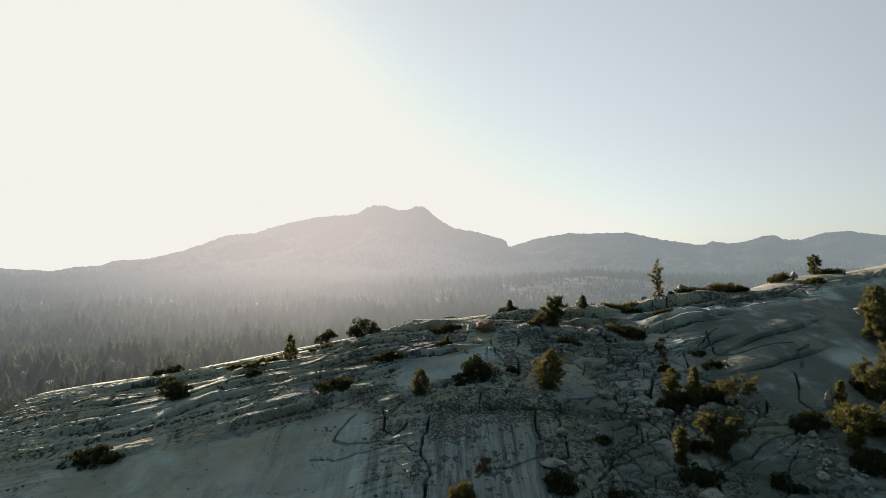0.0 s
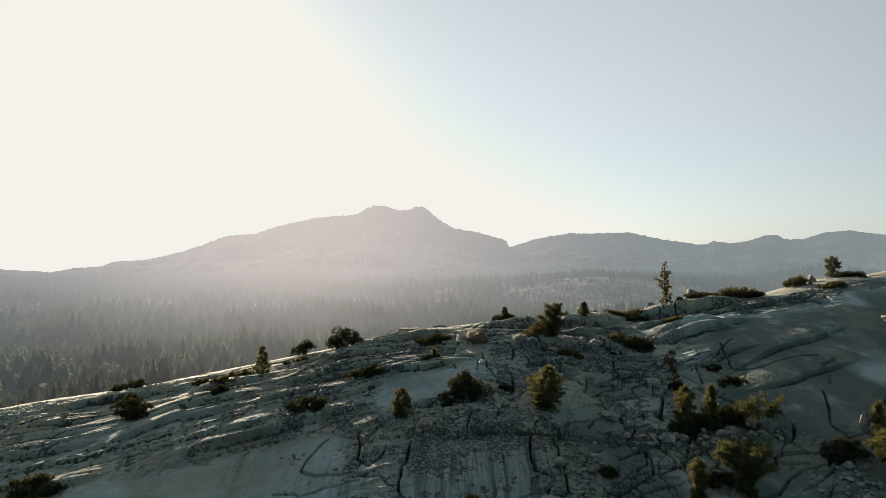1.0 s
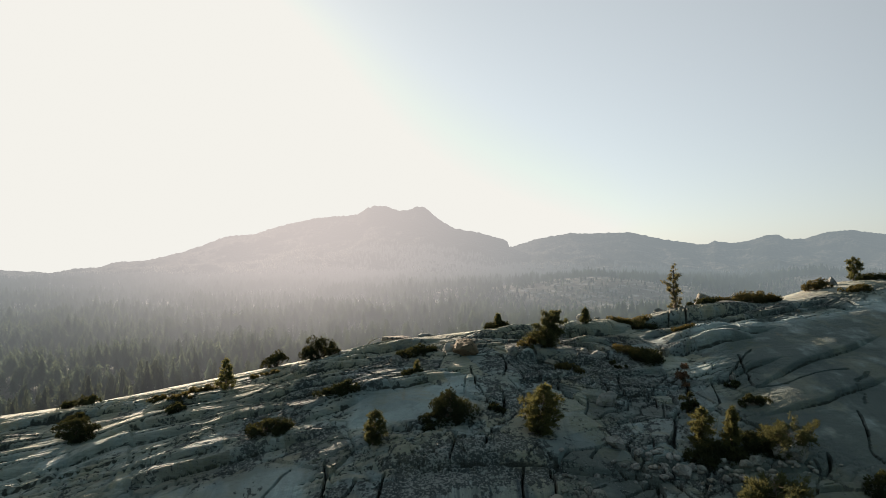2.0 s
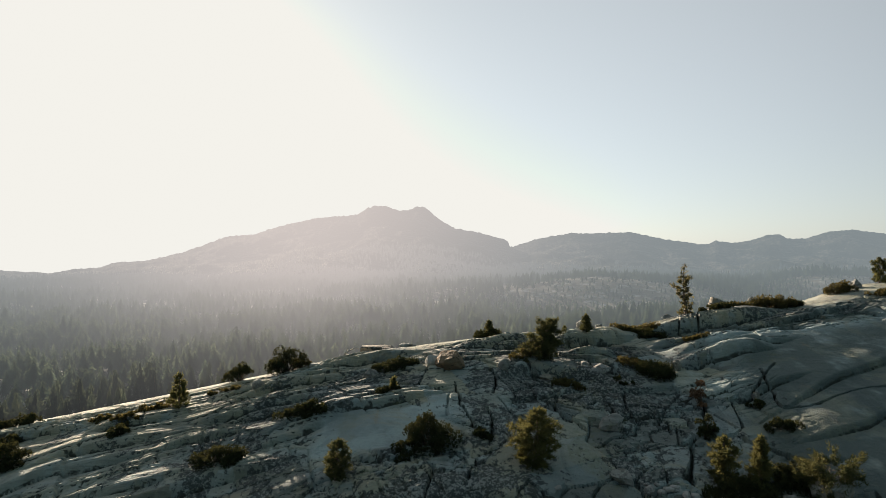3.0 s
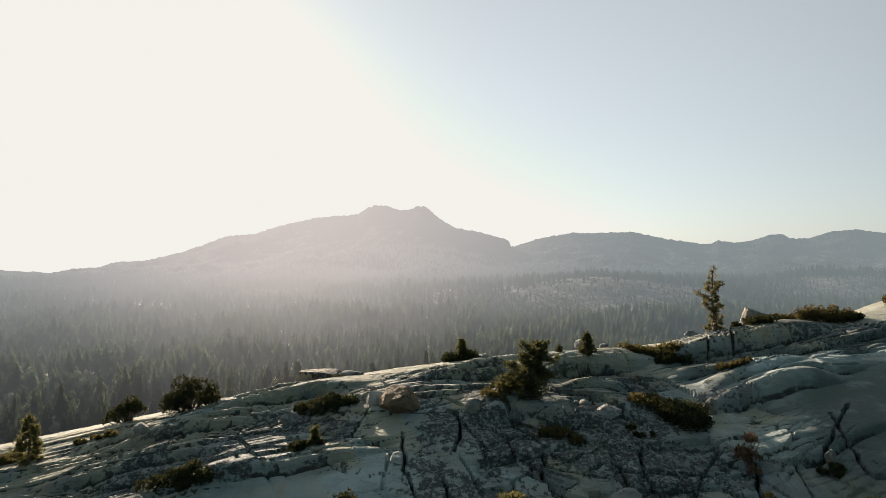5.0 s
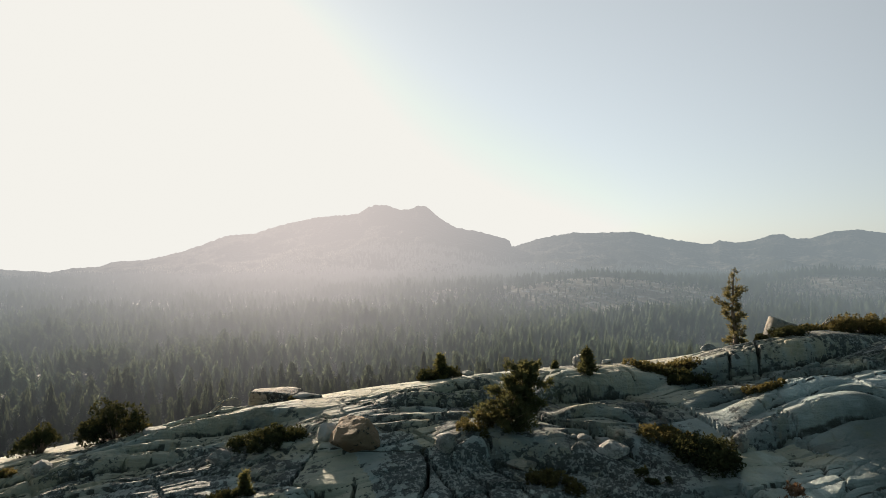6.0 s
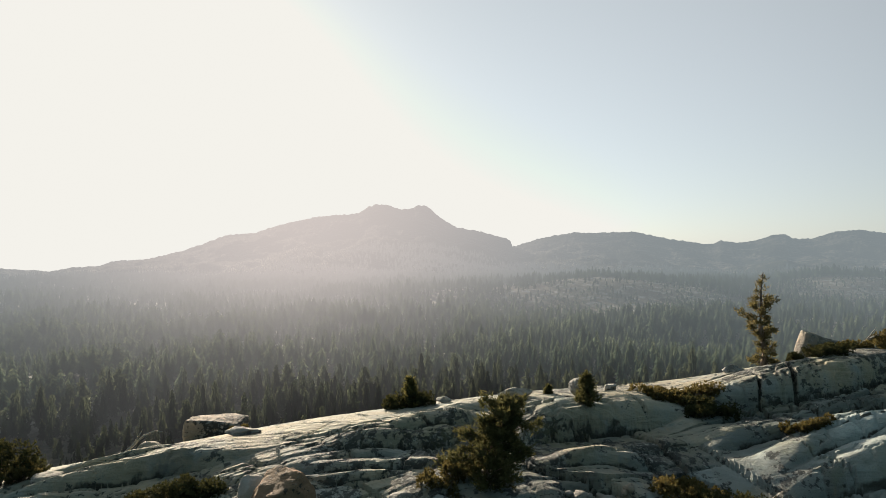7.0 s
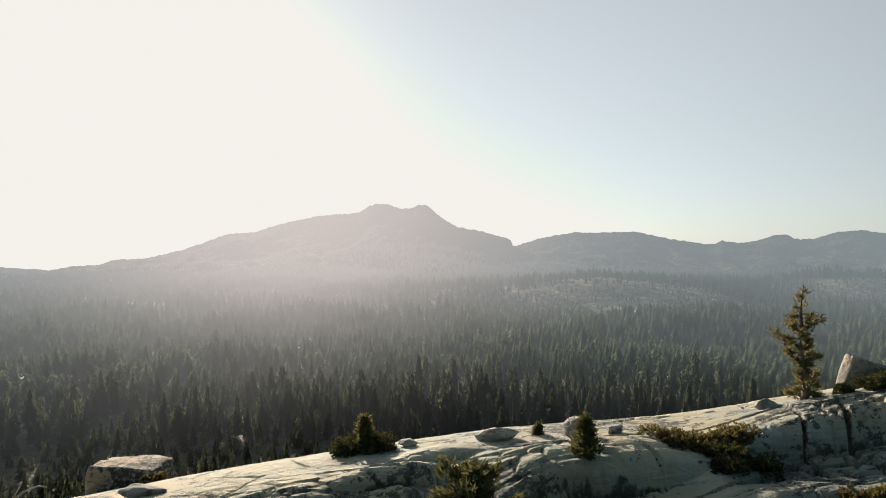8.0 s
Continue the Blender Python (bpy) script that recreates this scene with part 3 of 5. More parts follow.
def rock(x, y):
    """The granite: sheets that end in sharp ledges, flat plates parted by open joints, smooth slabs.
    Gives its height, the distance from the nearest joint, where soil and painted crack shade darken it, and the tone of
    each plate."""
    x, y = np.atleast_1d(np.asarray(x, float)), np.atleast_1d(np.asarray(y, float))
    z, d = dome_shape(x, y)
    front = smooth(d, 0.5, 5.0)
    calm = calm_slabs(x, y, d)
    rest = 1 - calm
    left = smooth(-x, -10, 4)
    # slope added to put this slab out of the low sun
    z = z - 0.06 * np.clip(57 - y, 0, 16) * smooth(-x, 4, 12)  # the lower slab steepens
    z = z + front * (1 - 0.6 * smooth(x, 27, 33)) * ((0.36 - 0.2 * left) * (1 - 0.85 * calm) * wave(x, y, 20, 3, 2) + 0.05 * wave(x, y, 5.5, 5, 2) * rest)
    plain = smooth(x, 4, 14) * smooth(d, 12, 18)
    # sheeting: flat treads that end in sharp ledges along the crest, many to the left, few to the right
    thick = 4.6 - 2.8 * left
    u = (d + 1.1 * wave(x, y * 2, 30, 11, 2) + 0.10 * wave(x, y, 2.2, 12, 2) + 0.10 * x) / thick
    n = np.floor(u)
    f = u - n
    much = (1 - 0.75 * plain) * smooth(wave(x, y * 2, 14, 14, 2) + 0.5 * left, -0.05, 0.2) * (0.35 + 0.9 * lattice(n, n * 0, 15))
    level = lattice(n, n * 0, 13) - 0.5
    z = z + front * much * rest * (0.10 * (f - lip(f, 0.90, 0.97)) + 0.42 * level - 0.14 * np.exp(-(((f - 0.985) / 0.025) ** 2)))
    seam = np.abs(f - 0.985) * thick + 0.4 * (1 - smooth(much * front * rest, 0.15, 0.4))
    # cross joints: each sheet breaks into blocks of its own length
    size = 3.2 + 2.6 * lattice(n, n * 0 + 3, 19)
    run = (x + 0.5 * y + 7.0 * lattice(n, n * 0, 19) + 0.35 * wave(x, y, 2.5, 20, 2)) / size
    cut = np.abs(run - np.floor(run + 0.5)) * size
    opened = smooth(lattice(np.floor(run + 0.5), n, 23), 0.55, 0.7) * front * rest * (1 - 0.6 * left) * (1 - 0.85 * smooth(x, 10, 14) * smooth(9 - d, 0, 3))
    z = z + front * rest * (1 - 0.5 * plain) * (0.24 * (1 - 0.6 * left) * (lattice(np.floor(run), n, 17) - 0.5) - 0.55 * (1 - smooth(cut, 0.03, 0.10)) * opened)
    seam = np.minimum(seam, cut + 0.4 * (1 - opened))
    # thin beds: low steps along the crest
    for width, high, seed in ((1.25, 0.19, 16), (0.55, 0.09, 18)):
        bed = (d + 0.5 * wave(x, y * 2, 13, seed, 2) + 0.05 * wave(x, y, 1.1, seed + 30, 2) + 0.09 * x) / width
        g = bed - np.floor(bed)
        torn = smooth(wave(x, y * 2.5, 9, seed + 40, 2) + 0.3 * smooth(10 - d, 0, 5) + 0.2 * left, -0.02, 0.12) * (0.25 + 0.75 * lattice(np.floor(bed), np.floor(bed) * 0, seed))
        torn = torn * smooth(d, -1.5, 1.5) * rest * (1 - 0.9 * plain)
        z = z + (0.65 + 0.25 * left) * torn * high * (g - lip(g, 0.80, 0.95))
        seam = np.minimum(seam, np.abs(g - 0.975) * width + 0.02 + 0.4 * (1 - smooth(torn, 0.35, 0.7)))
    # plates parted by joints
    wx, wy = x + 0.8 * wave(x, y, 6, 21, 2), y + 0.8 * wave(x, y, 6, 22, 2)
    gap, r1, r2, r3, mx, my = joints((wx + 0.35 * wy) / 7.0, (wy - 0.10 * wx) / 4.2, 31)
    some = smooth(wave(x, y, 15, 24, 2), -0.25, 0.0) * rest * (1 - 0.6 * left)
    open_ = some * (0.3 + 0.7 * front) * smooth(r2 + 0.3 * wave(x, y, 3, 30, 2), 0.2, 0.5)
    z = z + front * some * (0.30 * (r1 - 0.5)) - 0.7 * open_ * (1 - smooth(gap * 4.2, 0.04, 0.15))
    z = z + (0.25 + 0.75 * front) * rest * (0.6 * (r2 - 0.5) * mx + 0.5 * (r3 - 0.5) * my) * (1 - 0.5 * left)
    seam = np.minimum(seam, gap * 2.2 + 0.4 * (1 - open_))
    gap2, q1, q2, q3, nx, ny = joints((wx * 0.9 + 0.5 * wy) / 2.3, (wy - 0.4 * wx) / 1.7, 41)
    few = smooth(wave(x, y, 9, 25, 2), 0.06, 0.16) * rest * front * (1 - 0.8 * left)
    z = z + few * (0.24 * (q1 - 0.5) - 0.5 * (1 - smooth(gap2 * 1.7, 0.04, 0.14)) + 0.4 * (q2 - 0.5) * nx + 0.35 * (q3 - 0.5) * ny)
    seam = np.minimum(seam, gap2 * 1.2 + 0.4 * (1 - few))
    # chipped rock: small angular blocks in patches
    chips = smooth(wave(x, y, 6, 26, 2) + 0.25 * smooth(7 - d, 0, 4) * smooth(14 - x, 0, 6), 0.14, 0.3) * rest * smooth(d, -1, 1)
    gap3, p1, p2, p3, ux, uy = joints((wx * 1.0 + 0.3 * wy) / 1.5, (wy - 0.15 * wx) / 0.7, 51)
    z = z + chips * (0.15 * (p1 - 0.5) + 0.25 * (p2 - 0.5) * ux + 0.25 * (p3 - 0.5) * uy - 0.12 * (1 - smooth(gap3, 0.05, 0.16)))
    seam = np.minimum(seam, gap3 * 0.5 + 0.03 + 0.4 * (1 - chips))
    rough = smooth(wave(x, y, 7, 27, 2), 0.0, 0.3) * rest * (1 - 0.6 * left)
    z = z - rough * 0.09 * np.abs(wave(x, y * 1.6, 1.6, 28, 2))
    # the pale slab in the middle is tilted steeper, to keep sun off it
    z = z + 0.16 * (np.clip(y, 60.4, 65.3) - 62.8) * smooth(x, -7, -4) * smooth(7 - x, 0, 3) * smooth(y, 58.0, 60.4) * smooth(67.5 - y, 0, 2.2)
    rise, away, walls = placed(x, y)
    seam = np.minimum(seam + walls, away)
    # each plate and block has weathered to a tone of its own
    block_tone = lattice(np.floor(run), n, 29)
    tone = 0.5 + rest * (0.8 * (r3 - 0.5) * smooth(some, 0.2, 0.6) + 0.9 * (q3 - 0.5) * smooth(few, 0.2, 0.6) + 0.8 * (block_tone - 0.5) * (0.3 + 0.7 * front) + 0.5 * (p3 - 0.5) * smooth(chips, 0.2, 0.6))
    return z + rise + 0.02 * wave(x, y, 0.8, 6, 2) * (0.3 + 0.7 * rest), seam, np.clip(tone, 0, 1)


def dome(x, y):
    """Height of the granite."""
    z = rock(x, y)[0]
    return z if np.ndim(x) else float(z[0])


def slab_age(x, y):
    """1 on the clean polished slabs, 0 where old lichen has darkened the rock, about a half elsewhere."""
    d = dome_shape(x, y)[1]
    clean = calm_slabs(x, y, d) * (1 - 0.9 * smooth(x, -4, -1) * smooth(9 - x, 0, 2) * smooth(56 - y, 0, 1)) + smooth(x, 20, 30) * smooth(d, 4, 8) * 0.8
    clean = clean + 0.35 * smooth(4 - x, 0, 8) + 0.4 * np.exp(-(((x - 0.5) / 4.5) ** 2 + ((y - 63.0) / 2.4) ** 2)) + 0.15 * smooth(6 - d, 0, 4)
    old = np.exp(-(((x - 13.0) / 6.0) ** 2 + ((y - 68.0) / 2.2) ** 2)) + 0.8 * np.exp(-(((x - 4.0) / 6.0) ** 2 + ((y - 55.0) / 4.0) ** 2))
    old = old + np.exp(-(((x - 33.5) / 4.0) ** 2 + ((y - 83.6) / 1.2) ** 2)) + 0.8 * np.exp(-(((x + 3.5) / 4.0) ** 2 + ((y - 69.5) / 2.0) ** 2)) + 0.7 * np.exp(-(((x - 9.0) / 3.0) ** 2 + ((y - 62.0) / 3.0) ** 2))
    old = old + 0.45 * np.exp(-(((x - 0.0) / 5.0) ** 2 + ((y - 63.2) / 2.4) ** 2)) + 0.5 * np.exp(-(((x + 9.0) / 8.0) ** 2 + ((y - 67.0) / 4.0) ** 2)) + np.exp(-(((x - 36.0) / 7.0) ** 2 + ((y - 82.5) / 2.5) ** 2)) + 0.4 * np.exp(-(((x - 3.0) / 9.0) ** 2 + ((y - 74.5) / 2.5) ** 2)) + 0.7 * np.exp(-(((x + 2.5) / 5.0) ** 2 + ((y - 79.0) / 3.0) ** 2)) + 0.7 * np.exp(-(((x - 20.0) / 4.0) ** 2 + ((y - 66.0) / 1.6) ** 2)) + 0.7 * np.exp(-(((x + 2.0) / 3.0) ** 2 + ((y - 66.3) / 1.3) ** 2)) + 0.6 * np.exp(-(((x - 29.5) / 3.0) ** 2 + ((y - 70.0) / 1.6) ** 2))
    wx, wy = x + 0.8 * wave(x, y, 6, 21, 2), y + 0.8 * wave(x, y, 6, 22, 2)
    plate = joints((wx + 0.35 * wy) / 7.0, (wy - 0.10 * wx) / 4.2, 31)[3] + 0.5 * joints((wx * 0.9 + 0.5 * wy) / 2.3, (wy - 0.4 * wx) / 1.7, 41)[3]
    return np.clip(0.58 - 0.3 * smooth(wave(x, y, 4.5, 37, 3), 0.0, 0.3) * (1 - smooth(x, 26, 31)) + 0.25 * (plate - 0.75) * (1 - 0.6 * np.clip(clean, 0, 1)) + 0.5 * np.clip(clean, 0, 1) - 0.6 * np.clip(old, 0, 1) + 0.12 * wave(x, y, 6, 33, 2), 0, 1)


def stain_shade(x, y):
    """Above 0 where rust has turned the crest tan or glare is painted, below 0 where water stain and painted shade
    darken the rock.
    """
    d = dome_shape(x, y)[1]
    # the left term is warm sun glare painted into the colour
    iron_glare = smooth(11 - d, 0, 9) * (0.75 + 0.5 * wave(x, y, 5, 35, 3)) + 0.4 * smooth(-4 - x, 0, 14)
    # right slabs: their shade painted in along with the water stain
    seep_shade = smooth(x + 0.35 * (72 - y), 28.0, 32.0) * smooth(d, 6.0, 9) * smooth(wave(x, y, 9, 36, 2) + 0.75, 0.0, 0.4)
    # lower right: lens falloff and shade painted as dark rock
    corner_shade = 0.9 * smooth(x, 6, 16) * smooth(59 - y, 0, 7) * smooth(wave(x, y, 7, 39, 2) + 0.55, 0.0, 0.4)
    # crest wall: brown stain, with the wall's shade painted in
    wall = 0.95 * smooth(x, 22, 27) * smooth(d, 1.8, 3.0) * smooth(8.0 - d, 0, 2.5) * smooth(wave(x, y, 4, 40, 2) + 0.75, 0.0, 0.4)
    return np.clip(iron_glare * (1 - wall), 0, 1) - np.maximum(np.maximum(seep_shade, corner_shade), wall)


def seepage(x, y):
    """Where water runs down the rock and leaves dark streaks."""
    wall = smooth(x, -14, -6) * smooth(13 - x, 0, 4) * smooth(56 - y, 0, 2) * (0.45 + 0.55 * smooth(x, -3, 1))
    return np.clip(wall + 0.35 * smooth(wave(x, y * 0.3, 5, 38, 2), 0.1, 0.4) * smooth(70 - y, 0, 3), 0, 1)


def valley(x, y):
    """The wooded valley beyond the dome, rising slowly to the foot of the mountains."""
    x, y = np.asarray(x, float), np.asarray(y, float)
    r = np.hypot(x, y)
    z = -17 + 0.013 * np.clip(y - 450, 0, 1300) - 0.03 * np.maximum(r - 1800, 0)
    z = z + 11 * wave(x, y, 300, 51, 2) + 5 * wave(x, y, 95, 52, 2) + 34 * np.exp(-(((x - 310) / 250) ** 2 + ((y - 1090) / 180) ** 2)) + 30 * np.exp(-(((x - 770) / 190) ** 2 + ((y - 1190) / 160) ** 2))
    z = z + 12 * np.exp(-(((x + 30) / 160) ** 2 + ((y - 1000) / 130) ** 2))
    return np.where(r < 240, z - 12 * (1 - smooth(r, 120, 240)), z)


def clearing(x, y):
    """How bare the ground is: open granite on the low hill and a few glades."""
    bare = smooth(wave(x, y, 90, 91, 4), -0.34, 0.06) * np.exp(-(((x - 280) / 190) ** 2 + ((y - 1000) / 110) ** 2) ** 2)
    bare = bare + smooth(wave(x, y, 60, 93, 3), -0.05, 0.2) * np.exp(-(((x + 40) / 130) ** 2 + ((y - 960) / 80) ** 2) ** 2)
    bare = bare + 0.9 * smooth(wave(x, y, 45, 95, 3), 0.30, 0.5) * smooth(y, 330, 420)
    bare = bare + smooth(wave(x, y, 80, 92, 3), -0.35, 0.1) * np.exp(-(((x - 730) / 130) ** 2 + ((y - 1100) / 85) ** 2) ** 2)
    return np.clip(bare, 0, 0.58)


def hilltop(x, y):
    """1 on the bare low hills, where the trees stay short."""
    return np.clip(np.exp(-(((x - 280) / 200) ** 2 + ((y - 970) / 160) ** 2) ** 2) + np.exp(-(((x - 730) / 140) ** 2 + ((y - 1080) / 120) ** 2) ** 2), 0, 1)


# ---- building helpers ----
def grid_mesh(name, xs, ys, height, material, tint=None):
    """A sheet of land over the plan xs by ys."""
    gx, gy = np.meshgrid(xs, ys)
    return sheet(name, gx, gy, height(gx, gy), material, None if tint is None else tint(gx, gy))


def sheet(name, gx, gy, gz, material, tint=None, soft=True):
    ny, nx = gx.shape
    me = bpy.data.meshes.new(name)
    co = np.stack([gx, gy, gz], -1).reshape(-1, 3)
    i = (np.arange(ny - 1)[:, None] * nx + np.arange(nx - 1)[None, :]).ravel()
    quads = np.stack([i, i + 1, i + nx + 1, i + nx], -1)
    fill(me, co, quads, None if tint is None else tint.ravel())
    me.polygons.foreach_set("use_smooth", np.full(len(quads), soft))
    me.materials.append(material)
    return new(name, me)


def fill(me, co, faces, tint=None):
    """Puts points and equal-sided faces into a mesh, with a tint for each point if given."""
    n, k = faces.shape
    me.vertices.add(len(co))
    me.vertices.foreach_set("co", np.ascontiguousarray(co, dtype=np.float32).ravel())
    me.loops.add(n * k)
    me.loops.foreach_set("vertex_index", np.ascontiguousarray(faces, dtype=np.int32).ravel())
    me.polygons.add(n)
    me.polygons.foreach_set("loop_start", np.arange(0, n * k, k, dtype=np.int32))
    me.update(calc_edges=True)
    if tint is not None:
        me.attributes.new("tint", "FLOAT", "POINT").data.foreach_set("value", np.ascontiguousarray(tint, dtype=np.float32))


def spaced(stops):
    """Grid lines through (from, to, step) stretches."""
    return np.unique(np.concatenate([np.linspace(a, b, max(2, int(round((b - a) / s)) + 1)) for a, b, s in stops]).round(4))


def thing(name, x, y, z, label, category, group="", kind="", turn=0.0):
    ob = new(name)
    ob.matrix_basis = pose(x, y, z, 0, 0, turn)
    return tagged(ob, label, category, group, kind)


def part(name, bm, material, parent, label=""):
    me = bpy.data.meshes.new(name)
    bm.to_mesh(me)
    bm.free()
    return mesh_part(name, me, material, parent, label)


def mesh_part(name, me, material, parent, label=""):
    if not me.materials:
        me.materials.append(material)
    ob = new(name, me)
    ob.parent = parent
    if label:
        tagged(ob, label)
    return ob


def tube(bm, path, radii, sides=5):
    """A tapering limb through the points of path."""
    rings = []
    for i, (p, r) in enumerate(zip(path, radii)):
        a = Vector(path[min(i + 1, len(path) - 1)]) - Vector(path[max(i - 1, 0)])
        q = a.to_track_quat("Z", "Y")
        rings.append([bm.verts.new(Vector(p) + q @ Vector((r * math.cos(6.2832 * k / sides), r * math.sin(6.2832 * k / sides), 0))) for k in range(sides)])
    for lo, hi in zip(rings, rings[1:]):
        for k in range(sides):
            bm.faces.new((lo[k], lo[(k + 1) % sides], hi[(k + 1) % sides], hi[k])).smooth = True
    bm.faces.new(rings[-1])
    bm.faces.new(rings[0][::-1])


# ---- the land ----
def granite_dome():
    xs = spaced([(-110, -62, 3.0), (-62, -50, 0.6), (-50, -22, 0.24), (-22, -12, 0.15), (-12, 36, 0.11), (36, 38, 0.2), (38, 62, 0.28), (62, 90, 0.6), (90, 150, 2.5)])
    ys = spaced([(-40, 20, 3.0), (20, 40, 0.6), (40, 64, 0.13), (64, 84, 0.10), (84, 88, 0.25), (88, 104, 0.4), (104, 130, 1.0), (130, 260, 5.0)])
    gx, gy = np.meshgrid(xs, ys)
    gz, seam, tone = rock(gx, gy)
    ob = sheet("granite_dome", gx, gy, np.maximum(gz, valley(gx, gy) - 6), ROCK, slab_age(gx, gy), False)
    for attribute, values in (("stain_shade", stain_shade(gx, gy)), ("seepage", seepage(gx, gy)), ("seam", np.minimum(seam, 1.0)), ("tone", tone)):
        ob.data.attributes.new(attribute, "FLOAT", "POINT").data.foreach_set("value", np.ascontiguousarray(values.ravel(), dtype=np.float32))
    return tagged(ob, "weathered grey granite dome with ledges, joints and stains", "rock outcrop", kind="structure")


def valley_ground():
    far = [-4900, -3600, -2600, -1800]
    ax = np.unique(np.concatenate([far, np.arange(-1400, -600, 60), np.arange(-600, 900, 20), np.arange(900, 1800, 60), [2600, 3600, 4900]]))
    ay = np.unique(np.concatenate([[-4900, -3000, -1500, -700], np.arange(-300, 1400, 18), np.arange(1400, 2600, 70), [3000, 3600, 4300, 4900]]))
    ob = grid_mesh("ground", ax, ay, valley, FLOOR, clearing)
    return tagged(ob, "brown forest floor with bare granite patches in valley", "ground", kind="structure")


class Range:
    """A mountain range whose skyline runs through (right, up) tangents as seen from the dome, `far` metres ahead of it."""

    def __init__(self, far, foot, outline, seed, rough=1.0):
        self.far, self.foot, self.outline, self.seed, self.rough = far, foot, outline, seed, rough

    def height(self, x, y):
        far, foot, seed = self.far, self.foot, self.seed
        a = x / y
        up = np.interp(a, [p[0] for p in self.outline], [p[1] for p in self.outline])
        s = np.clip((y - foot) / (far - foot), 0, 1)
        crest = 80 + up * far
        base = valley(a * foot, np.full_like(y, foot)) - 6
        z = base + (crest - base) * (0.35 * s + 0.65 * s**2.1)
        middle = np.sin(np.pi * s) ** 0.8
        z = z + self.rough * middle * (60 * wave(x, y, 420, seed, 5, 0.55) - 55 * np.abs(wave(x, y * 0.5, 260, seed + 9, 4, 0.55)))
        knobs = np.abs(wave(x, y, 34, seed + 20, 4, 0.65)) * 9 - 2.5 + 4.0 * wave(x, y, 12, seed + 22, 2)
        z = z + self.rough * knobs * smooth(s, 0.3, 0.9)
        return np.where(y > far, crest + self.rough * knobs - (y - far) * 0.6, z)

    def build(self, name, material, label):
        tan_a = np.linspace(self.outline[0][0], self.outline[-1][0], 520)
        rows = np.concatenate([np.linspace(self.foot, self.far, 72), self.far + np.array([30.0, 90.0, 250.0, 600.0])])
        a, y = np.meshgrid(tan_a, rows)
        return tagged(sheet(name, a * y, y, self.height(a * y, y), material), label, "mountain", kind="structure")


granite_dome()
valley_ground()
MAIN = [(-0.80, -0.060), (-0.658, -0.0425), (-0.62, -0.036), (-0.582, -0.030), (-0.563, -0.0205), (-0.50, -0.016), (-0.455, -0.006), (-0.415, 0.006),
        (-0.37, 0.0235), (-0.325, 0.0265), (-0.283, 0.0395), (-0.22, 0.0535), (-0.16, 0.0585), (-0.147, 0.060), (-0.129, 0.0705), (-0.115, 0.0745),
        (-0.098, 0.0745), (-0.086, 0.070), (-0.074, 0.0655), (-0.058, 0.067), (-0.047, 0.072), (-0.034, 0.072), (-0.026, 0.0665), (-0.004, 0.049),
        (0.016, 0.0365), (0.062, 0.0275), (0.100, 0.018), (0.108, 0.012), (0.112, 0.003), (0.16, -0.012), (0.24, -0.030), (0.36, -0.048)]
RIGHT = [(0.02, -0.012), (0.08, -0.004), (0.112, 0.0035), (0.16, 0.018), (0.215, 0.027), (0.25, 0.0265), (0.315, 0.0285), (0.37, 0.0165), (0.43, 0.008),
         (0.448, 0.0085), (0.458, 0.0135), (0.487, 0.0095), (0.52, 0.014), (0.546, 0.0225), (0.567, 0.0235), (0.578, 0.0155), (0.61, 0.016), (0.65, 0.0285),
         (0.69, 0.0305), (0.755, 0.0235), (0.84, 0.016), (0.95, 0.006)]
LEFT = [(-0.95, -0.020), (-0.80, -0.031), (-0.754, -0.0335), (-0.70, -0.0375), (-0.66, -0.0435), (-0.60, -0.050), (-0.5, -0.062)]
MAIN_RANGE, RIGHT_RANGE, LEFT_RANGE = Range(2900, 1500, MAIN, 61), Range(3400, 1650, RIGHT, 81), Range(4200, 2600, LEFT, 71, 0.6)
MAIN_RANGE.build("mountain", SLOPE, "hazy granite mountain with a two-knobbed summit")
RIGHT_RANGE.build("mountain_ridge", SLOPE, "long hazy ridge with pale granite knobs")
LEFT_RANGE.build("mountain_far", FAR_SLOPE, "pale far ridge under the bright haze")


